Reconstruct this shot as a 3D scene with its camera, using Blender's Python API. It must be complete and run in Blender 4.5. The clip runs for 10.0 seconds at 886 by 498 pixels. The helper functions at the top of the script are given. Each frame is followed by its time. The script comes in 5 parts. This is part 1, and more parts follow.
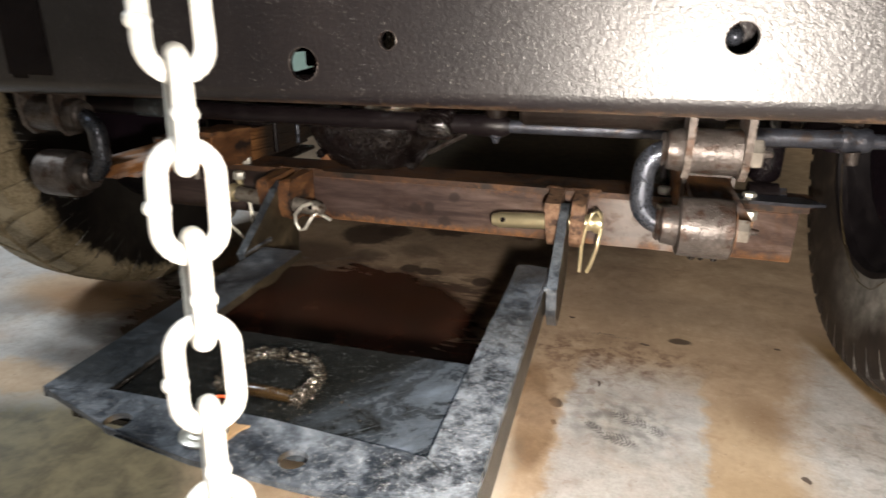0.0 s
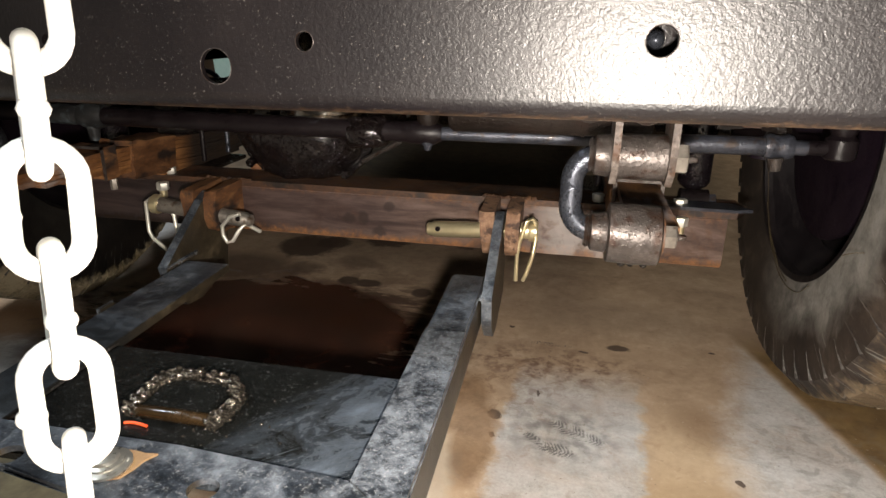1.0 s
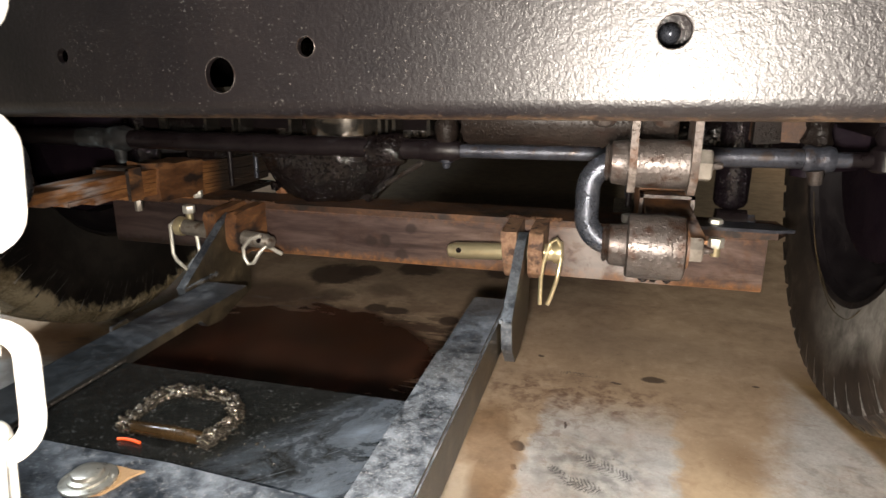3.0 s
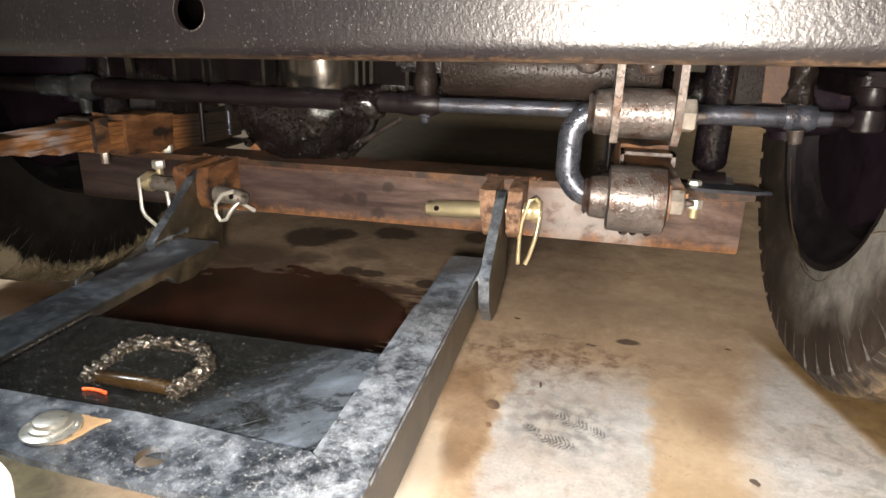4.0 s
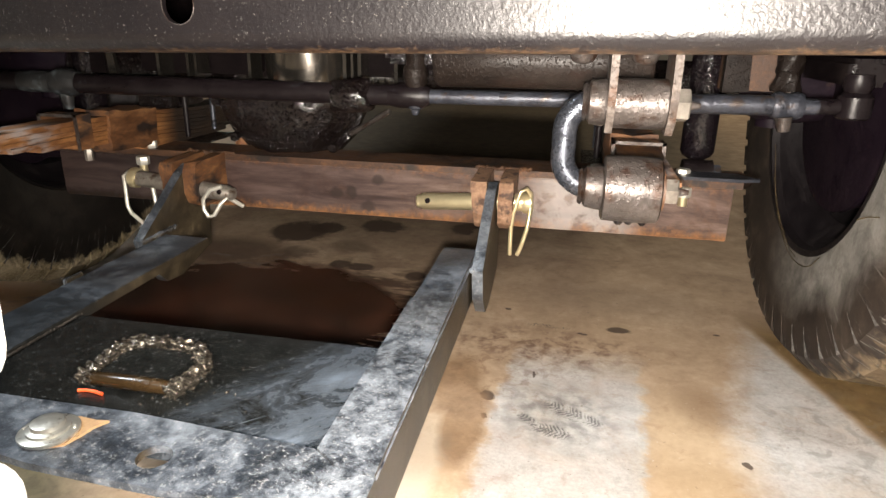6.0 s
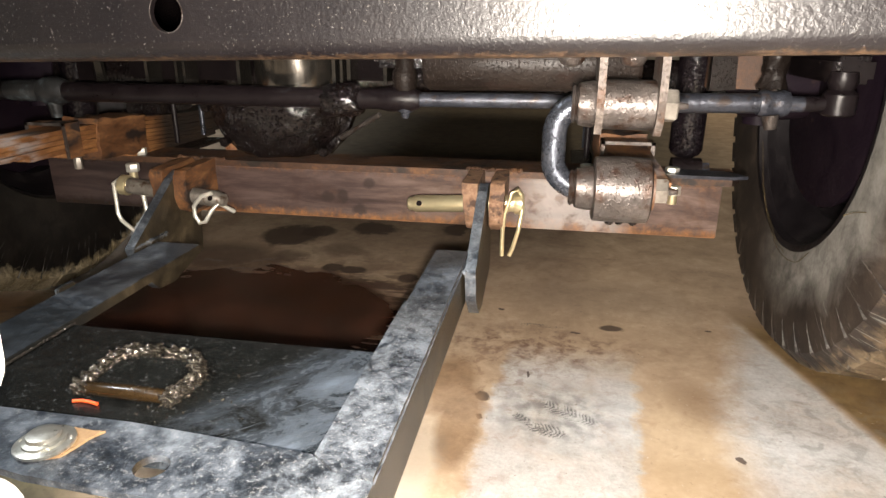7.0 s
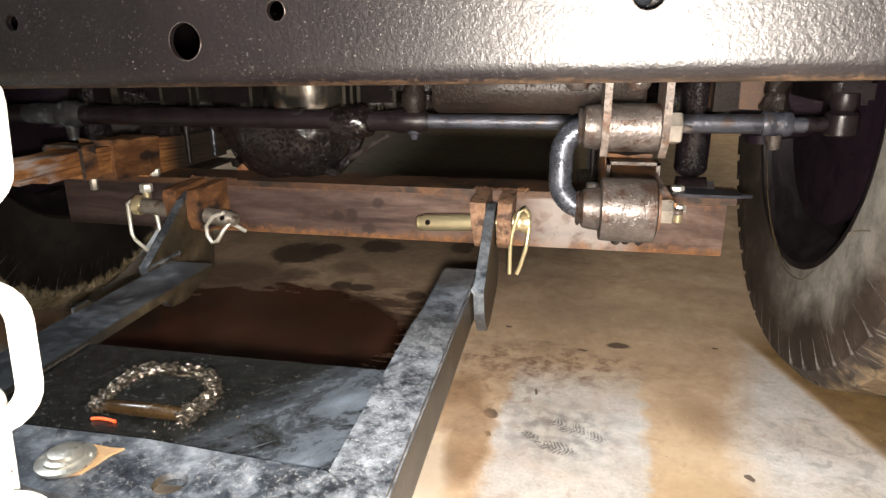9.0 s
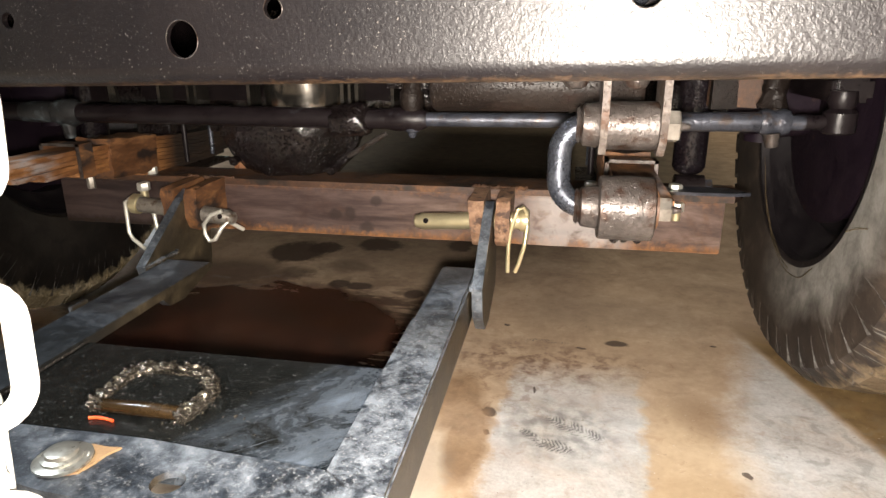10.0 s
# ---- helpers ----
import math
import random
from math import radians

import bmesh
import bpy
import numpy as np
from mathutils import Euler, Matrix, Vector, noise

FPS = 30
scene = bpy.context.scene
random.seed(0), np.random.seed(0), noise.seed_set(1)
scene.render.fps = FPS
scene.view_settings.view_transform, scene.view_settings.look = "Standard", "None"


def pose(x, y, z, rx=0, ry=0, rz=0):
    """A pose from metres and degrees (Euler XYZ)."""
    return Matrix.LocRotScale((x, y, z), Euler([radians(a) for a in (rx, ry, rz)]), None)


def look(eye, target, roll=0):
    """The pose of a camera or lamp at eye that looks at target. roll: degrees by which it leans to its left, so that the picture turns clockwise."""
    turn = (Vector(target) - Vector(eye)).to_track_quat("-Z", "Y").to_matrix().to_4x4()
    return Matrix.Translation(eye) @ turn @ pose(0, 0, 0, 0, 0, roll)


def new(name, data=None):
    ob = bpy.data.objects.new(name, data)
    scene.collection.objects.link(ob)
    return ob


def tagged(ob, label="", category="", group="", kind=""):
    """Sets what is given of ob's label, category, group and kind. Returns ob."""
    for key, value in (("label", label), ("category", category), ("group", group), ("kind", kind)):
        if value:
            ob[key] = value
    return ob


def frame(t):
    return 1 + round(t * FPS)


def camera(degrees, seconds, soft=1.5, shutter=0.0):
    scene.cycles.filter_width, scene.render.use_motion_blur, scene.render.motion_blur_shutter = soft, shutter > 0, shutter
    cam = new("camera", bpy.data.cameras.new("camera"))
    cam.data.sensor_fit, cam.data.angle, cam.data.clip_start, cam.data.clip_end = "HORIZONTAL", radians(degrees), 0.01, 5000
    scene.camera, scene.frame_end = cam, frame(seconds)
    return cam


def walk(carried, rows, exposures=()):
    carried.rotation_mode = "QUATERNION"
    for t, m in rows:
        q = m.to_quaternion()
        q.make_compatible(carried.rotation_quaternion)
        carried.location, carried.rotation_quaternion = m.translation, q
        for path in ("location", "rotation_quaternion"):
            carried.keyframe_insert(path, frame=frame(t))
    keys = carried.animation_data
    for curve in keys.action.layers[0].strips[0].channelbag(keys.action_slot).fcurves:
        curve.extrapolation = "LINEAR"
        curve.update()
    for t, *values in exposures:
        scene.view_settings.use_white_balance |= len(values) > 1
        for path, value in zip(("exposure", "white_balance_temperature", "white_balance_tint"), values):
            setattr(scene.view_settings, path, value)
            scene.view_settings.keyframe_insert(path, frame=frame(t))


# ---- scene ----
cam = camera(69.6, 10.0, shutter=0.5)
PATH = [
    (0, (-0.0618, 0.1569, 0.4666), (-0.5599, 1.9649, -0.2284), 0.47),
    (0.5, (-0.0493, 0.1802, 0.4541), (-0.4274, 2.0197, -0.2337), 1.18),
    (1, (-0.0478, 0.1794, 0.4593), (-0.3944, 2.0348, -0.2020), 1.21),
    (1.5, (-0.0538, 0.1757, 0.4562), (-0.4293, 2.0236, -0.2102), 0.44),
    (2, (-0.0463, 0.1740, 0.4505), (-0.5155, 1.9987, -0.2207), -1.05),
    (2.5, (-0.0307, 0.1815, 0.4437), (-0.5757, 2.0131, -0.1464), 0.46),
    (2.7, (-0.025, 0.194, 0.438), (-0.551, 2.044, -0.111), 0.2),
    (3.8, (-0.021, 0.21, 0.419), (-0.44, 2.071, -0.183), 1.4),
    (4, (-0.025, 0.209, 0.413), (-0.438, 2.061, -0.219), 1.5),
    (4.5, (-0.025, 0.21, 0.417), (-0.444, 2.05, -0.244), 0.8),
    (5, (-0.0292, 0.2018, 0.4263), (-0.4367, 2.0610, -0.1880), 0.59),
    (5.5, (-0.0339, 0.2082, 0.4135), (-0.4033, 2.0618, -0.2404), 1.32),
    (7, (-0.0363, 0.2064, 0.4169), (-0.3692, 2.0660, -0.2398), 0.21),
    (7.5, (-0.0365, 0.2021, 0.4195), (-0.3738, 2.0724, -0.2039), 0.01),
    (8, (-0.0371, 0.1991, 0.4215), (-0.3795, 2.0723, -0.189), -0.07),
    (8.5, (-0.0370, 0.1978, 0.4228), (-0.3847, 2.0715, -0.1845), -0.21),
    (9, (-0.0381, 0.1968, 0.4229), (-0.391, 2.0694, -0.1855), -0.11),
    (9.5, (-0.0380, 0.1966, 0.4236), (-0.3895, 2.0695, -0.1840), -0.21),
    (10, (-0.0382, 0.1976, 0.4228), (-0.385, 2.0684, -0.1905), -0.11),
]
walk(cam, [(t, look(eye, target, roll)) for t, eye, target, roll in PATH],
     [(0, 0.27), (0.5, 0.06), (2.5, 0.07), (3.8, 0.73), (5.5, 0.77), (7, 0.78), (10, 0.76)])

# ---------------------------------------------------------------- world and lights
world = bpy.data.worlds.new("world")
scene.world = world
world.use_nodes = True
world.node_tree.nodes["Background"].inputs[0].default_value = (0.55, 0.6, 0.7, 1)
world.node_tree.nodes["Background"].inputs[1].default_value = 0.02


def lamp(name, kind, place, target, energy, colour, size=0.1, size_y=None, spot=None):
    data = bpy.data.lights.new(name, kind)
    data.energy, data.color = energy, colour
    if kind == "AREA":
        data.shape, data.size, data.size_y = "RECTANGLE", size, size_y or size
    else:
        data.shadow_soft_size = size
    if spot:
        data.spot_size, data.spot_blend = radians(spot[0]), spot[1]
    ob = new(name, data)
    ob.matrix_world = look(place, target)
    return ob


# the torch held beside the camera, and unseen ceiling lamps placed to light the floor
lamp("torch", "SPOT", (-0.034, 0.19, 0.397), (0.08, 1.0, 0.2), 38.0, (1.0, 0.905, 0.8), 0.016, spot=(146, 0.85))
lamp("ceiling_lamp_front", "AREA", (-0.55, -1.35, 2.62), (-0.45, -1.2, 0.0), 13.0, (0.86, 0.94, 1.0), 1.2, 0.15)
lamp("ceiling_lamp_side", "AREA", (-2.1, 0.4, 2.62), (-2.0, 0.4, 0.0), 60.0, (0.88, 0.95, 1.0), 0.15, 1.2)
# added fill light for the floor beyond the vehicle
lamp("fill_lamp_rear", "AREA", (1.9, 4.2, 2.62), (1.9, 4.2, 0.0), 30.0, (1.0, 0.88, 0.66), 0.15, 1.2)


# ---------------------------------------------------------------- materials
def ramp(nt, fac, stops):
    node = nt.nodes.new("ShaderNodeValToRGB")
    els = node.color_ramp.elements
    while len(els) < len(stops):
        els.new(0.5)
    for el, (pos, col) in zip(els, stops):
        el.position = pos
        el.color = (*col, 1) if len(col) == 3 else col
    nt.links.new(fac, node.inputs[0])
    return node.outputs[0]


def noise_tex(nt, vec, scale, detail=5.0, rough=0.6, distortion=0.0):
    node = nt.nodes.new("ShaderNodeTexNoise")
    node.inputs["Scale"].default_value = scale
    node.inputs["Detail"].default_value = detail
    node.inputs["Roughness"].default_value = rough
    node.inputs["Distortion"].default_value = distortion
    nt.links.new(vec, node.inputs["Vector"])
    return node.outputs["Fac"]


def mathn(nt, op, a, b=0.0, c=0.0, clamp=False):
    node = nt.nodes.new("ShaderNodeMath")
    node.operation, node.use_clamp = op, clamp
    for i, v in enumerate((a, b, c)):
        if isinstance(v, (int, float)):
            node.inputs[i].default_value = v
        else:
            nt.links.new(v, node.inputs[i])
    return node.outputs[0]


def mix(nt, fac, a, b):
    node = nt.nodes.new("ShaderNodeMix")
    node.data_type = "RGBA"
    for i, v in ((0, fac), (6, a), (7, b)):
        if isinstance(v, (int, float)):
            node.inputs[i].default_value = v
        elif isinstance(v, tuple):
            node.inputs[i].default_value = (*v, 1)
        else:
            nt.links.new(v, node.inputs[i])
    return node.outputs[2]


def along(nt, vec, angle, thin, long):
    """Coordinates for streaks that run at an angle (degrees) in the plane of the floor."""
    turn, scale = nt.nodes.new("ShaderNodeMapping"), nt.nodes.new("ShaderNodeMapping")
    turn.inputs["Rotation"].default_value = (0, 0, -radians(angle))
    scale.inputs["Scale"].default_value = (1.0 / long, thin, 1)
    nt.links.new(vec, turn.inputs["Vector"])
    nt.links.new(turn.outputs[0], scale.inputs["Vector"])
    return scale.outputs[0]


def start(name):
    m = bpy.data.materials.new(name)
    m.use_nodes = True
    nt = m.node_tree
    shader = nt.nodes["Principled BSDF"]
    co = nt.nodes.new("ShaderNodeTexCoord").outputs["Object"]
    return m, nt, shader, co


def bump(nt, shader, height, strength, distance):
    node = nt.nodes.new("ShaderNodeBump")
    node.inputs["Strength"].default_value = strength
    node.inputs["Distance"].default_value = distance
    nt.links.new(height, node.inputs["Height"])
    nt.links.new(node.outputs[0], shader.inputs["Normal"])
    nt.links.new(node.outputs[0], shader.inputs["Coat Normal"])


def surface(name, stops, big=14.0, fine=220.0, rough=(0.45, 0.7), metal=0.0, relief=0.4, depth=0.0006, spots=None, spot_scale=60.0, spot_at=(0.6, 0.66),
            spec=0.5, stretch=(1, 1, 1), pits=0.0, pit_scale=700.0):
    """A worn surface: large blotches and fine grain of the colours in stops, spots of another colour, roughness that follows the wear."""
    m, nt, shader, co = start(name)
    mp = nt.nodes.new("ShaderNodeMapping")
    mp.inputs["Scale"].default_value = stretch
    nt.links.new(co, mp.inputs["Vector"])
    v = mp.outputs[0]
    n1, n2 = noise_tex(nt, v, big, 6, 0.65, 0.4), noise_tex(nt, v, fine, 4, 0.6)
    both = mathn(nt, "MULTIPLY_ADD", n2, 0.35, mathn(nt, "MULTIPLY", n1, 0.65))
    col = ramp(nt, both, stops)
    if spots:
        s = ramp(nt, noise_tex(nt, v, spot_scale, 4, 0.6, 0.3), [(spot_at[0], (0, 0, 0)), (spot_at[1], (1, 1, 1))])
        col = mix(nt, s, col, spots)
    nt.links.new(col, shader.inputs["Base Color"])
    r = nt.nodes.new("ShaderNodeMapRange")
    r.inputs["From Min"].default_value, r.inputs["From Max"].default_value = 0.35, 0.65
    r.inputs["To Min"].default_value, r.inputs["To Max"].default_value = rough
    nt.links.new(both, r.inputs["Value"])
    nt.links.new(r.outputs[0], shader.inputs["Roughness"])
    shader.inputs["Metallic"].default_value = metal
    shader.inputs["Specular IOR Level"].default_value = spec
    height = mathn(nt, "MULTIPLY_ADD", ramp(nt, noise_tex(nt, co, pit_scale, 2, 0.5), [(0.54, (0, 0, 0)), (0.7, (1, 1, 1))]), pits, both) if pits else both
    bump(nt, shader, height, relief, depth)
    return m


# black chassis paint, thick and orange-peeled
def bumper_paint():
    m, nt, shader, co = start("bumper_paint")
    n1, n2, n3 = noise_tex(nt, co, 9, 5, 0.6, 0.5), noise_tex(nt, co, 260, 4, 0.6), noise_tex(nt, co, 900, 2, 0.5)
    col = ramp(nt, n1, [(0.35, (0.0036, 0.0023, 0.0032)), (0.7, (0.008, 0.0054, 0.0058))])
    chips = ramp(nt, noise_tex(nt, co, 75, 6, 0.7, 0.6), [(0.66, (0, 0, 0)), (0.71, (1, 1, 1))])
    col = mix(nt, mathn(nt, "MULTIPLY", chips, 0.5), col, (0.075, 0.066, 0.06))
    # specular glints painted as pale flecks in the colour
    flecks = ramp(nt, noise_tex(nt, co, 560, 3, 0.6), [(0.65, (0, 0, 0)), (0.7, (1, 1, 1))])
    flecks = mathn(nt, "MULTIPLY", flecks, ramp(nt, noise_tex(nt, co, 14, 4, 0.6), [(0.42, (0, 0, 0)), (0.58, (1, 1, 1))]))
    col = mix(nt, mathn(nt, "MULTIPLY", flecks, 0.7), col, (0.2, 0.18, 0.16))
    # bare rust along the lower lip
    xyz = nt.nodes.new("ShaderNodeSeparateXYZ")
    nt.links.new(co, xyz.inputs[0])
    lip = mathn(nt, "SUBTRACT", mathn(nt, "MULTIPLY_ADD", xyz.outputs[0], 0.0231, 0.4038), xyz.outputs[2])
    lip = mathn(nt, "MULTIPLY_ADD", lip, 160.0, mathn(nt, "MULTIPLY", mathn(nt, "SUBTRACT", n2, 0.5), 2.0), clamp=True)
    lip = mathn(nt, "MULTIPLY", lip, ramp(nt, noise_tex(nt, co, 26, 5, 0.65), [(0.4, (0.25, 0.25, 0.25)), (0.6, (1, 1, 1))]), clamp=True)
    col = mix(nt, mathn(nt, "MULTIPLY", lip, 0.9), col, (0.17, 0.1, 0.052))
    nt.links.new(col, shader.inputs["Base Color"])
    r = nt.nodes.new("ShaderNodeMapRange")
    r.inputs["To Min"].default_value, r.inputs["To Max"].default_value = 0.42, 0.6
    nt.links.new(n1, r.inputs["Value"])
    nt.links.new(r.outputs[0], shader.inputs["Roughness"])
    h = mathn(nt, "MULTIPLY_ADD", n3, 0.35, n2)
    h = mathn(nt, "MULTIPLY_ADD", chips, 0.25, h)
    shader.inputs["Specular IOR Level"].default_value = 0.27
    shader.inputs["Coat Weight"].default_value = 0.7
    shader.inputs["Coat Roughness"].default_value = 0.33
    bump(nt, shader, mathn(nt, "MULTIPLY_ADD", flecks, 0.5, h), 0.6, 0.0008)
    return m


BUMPER = bumper_paint()
BLACK = surface("oily_black_paint", [(0.3, (0.0034, 0.0024, 0.003)), (0.7, (0.012, 0.009, 0.0092))], 30, 260, (0.1, 0.24), 0.0, 0.6, 0.0014, spec=0.2)
SPECKLED = surface("glossy_speckled_black", [(0.3, (0.003, 0.002, 0.003)), (0.7, (0.009, 0.0065, 0.008))], 30, 260, (0.1, 0.2), 0.0, 1.0, 0.0014, spec=0.55, pits=0.7, pit_scale=330)
# near-zero black, standing in for the unlit gaps round the engine
MATTEBLACK = surface("matte_black_metal", [(0.3, (0.0025, 0.0017, 0.0022)), (0.7, (0.007, 0.005, 0.005))], 40, 240, (0.6, 0.8), 0.0, 0.8, 0.0014, (0.03, 0.024, 0.02), 60, (0.66, 0.76), spec=0.03)
GREASE = surface("greasy_black_iron", [(0.3, (0.003, 0.002, 0.0024)), (0.65, (0.0085, 0.006, 0.0058))], 42, 240, (0.12, 0.24), 0.0, 1.0, 0.0022, (0.02, 0.013, 0.009), 130, (0.66, 0.74), spec=0.6, pits=0.9, pit_scale=210)
RUST = surface("rusty_steel", [(0.32, (0.07, 0.029, 0.014)), (0.48, (0.17, 0.07, 0.028)), (0.62, (0.28, 0.135, 0.056))], 45, 340, (0.6, 0.9), 0.0, 0.9, 0.0012, (0.07, 0.035, 0.02), 60)
def spring_steel():
    m, nt, shader, co = start("rusty_spring_steel")
    mp = nt.nodes.new("ShaderNodeMapping")
    mp.inputs["Scale"].default_value = (1, 0.3, 1)
    nt.links.new(co, mp.inputs["Vector"])
    xyz = nt.nodes.new("ShaderNodeSeparateXYZ")
    nt.links.new(co, xyz.inputs[0])
    n1, n2 = noise_tex(nt, mp.outputs[0], 40, 6, 0.65, 0.4), noise_tex(nt, co, 300, 4)
    col = ramp(nt, n1, [(0.34, (0.025, 0.01, 0.006)), (0.48, (0.13, 0.052, 0.016)), (0.66, (0.31, 0.14, 0.046))])
    # bluish white highlight on the front of the leaves, painted into the steel
    bare = mathn(nt, "MULTIPLY", mathn(nt, "MULTIPLY_ADD", mathn(nt, "ABSOLUTE", mathn(nt, "SUBTRACT", xyz.outputs[1], 0.8)), -20.0, 1.2, clamp=True), ramp(nt, noise_tex(nt, mp.outputs[0], 60, 5, 0.6), [(0.46, (0, 0, 0)), (0.58, (1, 1, 1))]))
    col = mix(nt, mathn(nt, "MULTIPLY", bare, 0.5), col, (0.36, 0.38, 0.4))
    # the middle of the pack turns near-black
    oil = mathn(nt, "MULTIPLY_ADD", mathn(nt, "SUBTRACT", xyz.outputs[1], 1.06), 22.0, mathn(nt, "MULTIPLY", n1, 1.1), clamp=True)
    col = mix(nt, mathn(nt, "MULTIPLY", oil, 0.95), col, (0.012, 0.009, 0.007))
    nt.links.new(col, shader.inputs["Base Color"])
    shader.inputs["Roughness"].default_value = 0.62
    bump(nt, shader, mathn(nt, "MULTIPLY_ADD", n2, 0.5, n1), 0.8, 0.001)
    return m


DARKRUST = surface("dark_oiled_rust", [(0.32, (0.018, 0.01, 0.007)), (0.5, (0.06, 0.028, 0.014)), (0.66, (0.15, 0.07, 0.028))], 30, 300, (0.4, 0.75), 0.1, 0.8, 0.001, (0.012, 0.008, 0.006), 26, (0.5, 0.62))
SPRING = spring_steel()
SLEEVE = surface("rusty_clip", [(0.3, (0.03, 0.013, 0.007)), (0.5, (0.12, 0.05, 0.018)), (0.66, (0.24, 0.115, 0.042))], 38, 260, (0.5, 0.9), 0.1, 0.9, 0.0012, (0.018, 0.01, 0.007), 34, (0.5, 0.62), stretch=(1, 0.35, 1))
LINKMETAL = surface("greased_shackle_steel", [(0.3, (0.035, 0.028, 0.025)), (0.5, (0.068, 0.058, 0.053)), (0.68, (0.13, 0.113, 0.105))], 34, 240, (0.28, 0.46), 0.55, 0.8, 0.0009, (0.035, 0.018, 0.011), 75, (0.52, 0.66), pits=0.45, pit_scale=420)
HANGER = surface("dull_greasy_plate", [(0.34, (0.025, 0.018, 0.015)), (0.5, (0.07, 0.055, 0.047)), (0.64, (0.17, 0.146, 0.128))], 60, 320, (0.4, 0.65), 0.2, 1.0, 0.0011, (0.06, 0.03, 0.017), 85, (0.54, 0.66), spec=0.4, pits=0.4, pit_scale=480)
NUTMETAL = surface("dull_plated_steel", [(0.3, (0.11, 0.094, 0.08)), (0.7, (0.3, 0.275, 0.24))], 60, 320, (0.3, 0.5), 0.6, 0.5, 0.0006, (0.08, 0.05, 0.03), 70, (0.6, 0.7))
STRAW = surface("dry_grass", [(0.3, (0.05, 0.035, 0.016)), (0.7, (0.11, 0.078, 0.036))], 60, 300, (0.6, 0.8))
POLISHED = surface("worn_bright_steel", [(0.3, (0.03, 0.032, 0.04)), (0.5, (0.06, 0.066, 0.082)), (0.68, (0.13, 0.138, 0.16))], 40, 420, (0.2, 0.36), 0.75, 1.0, 0.001, (0.045, 0.032, 0.026), 95, (0.6, 0.7), pits=0.07, pit_scale=800)
BLUESTEEL = surface("painted_steel_rod", [(0.3, (0.014, 0.015, 0.02)), (0.7, (0.08, 0.086, 0.108))], 50, 340, (0.26, 0.46), 0.5, 1.0, 0.0016, (0.05, 0.036, 0.028), 70, (0.56, 0.68))
CHIPPED = surface("chipped_joint_paint", [(0.3, (0.009, 0.009, 0.01)), (0.7, (0.03, 0.031, 0.032))], 40, 260, (0.3, 0.6), 0.2, 0.9, 0.0012, (0.09, 0.11, 0.12), 60, (0.55, 0.7))
CASTTUBE = surface("speckled_cast_tube", [(0.3, (0.0045, 0.0032, 0.0028)), (0.5, (0.01, 0.0072, 0.006)), (0.7, (0.024, 0.018, 0.015))], 30, 420, (0.3, 0.46), 0.0, 0.9, 0.001, (0.016, 0.01, 0.008), 40, (0.56, 0.68), spec=0.16, stretch=(0.5, 1, 1), pits=0.45, pit_scale=420)
DARKROD = surface("black_rod", [(0.3, (0.004, 0.0027, 0.0034)), (0.7, (0.011, 0.008, 0.0088))], 40, 260, (0.25, 0.46), 0.0, 0.8, 0.001, (0.035, 0.035, 0.04), 50, (0.64, 0.76), spec=0.22)
ZINC = surface("yellow_zinc", [(0.3, (0.6, 0.5, 0.29)), (0.7, (0.82, 0.73, 0.48))], 14, 60, (0.26, 0.36), 0.8, 0.05, 0.0001)
BRIGHTZINC = surface("bright_zinc", [(0.3, (0.62, 0.6, 0.53)), (0.7, (0.82, 0.8, 0.73))], 40, 260, (0.3, 0.46), 0.65, 0.3, 0.0004, (0.4, 0.34, 0.22), 60, (0.66, 0.74))
CHAINMETAL = surface("galvanised_chain", [(0.3, (0.66, 0.65, 0.6)), (0.7, (0.84, 0.83, 0.79))], 60, 320, (0.45, 0.6), 0.1, 0.5, 0.0006)
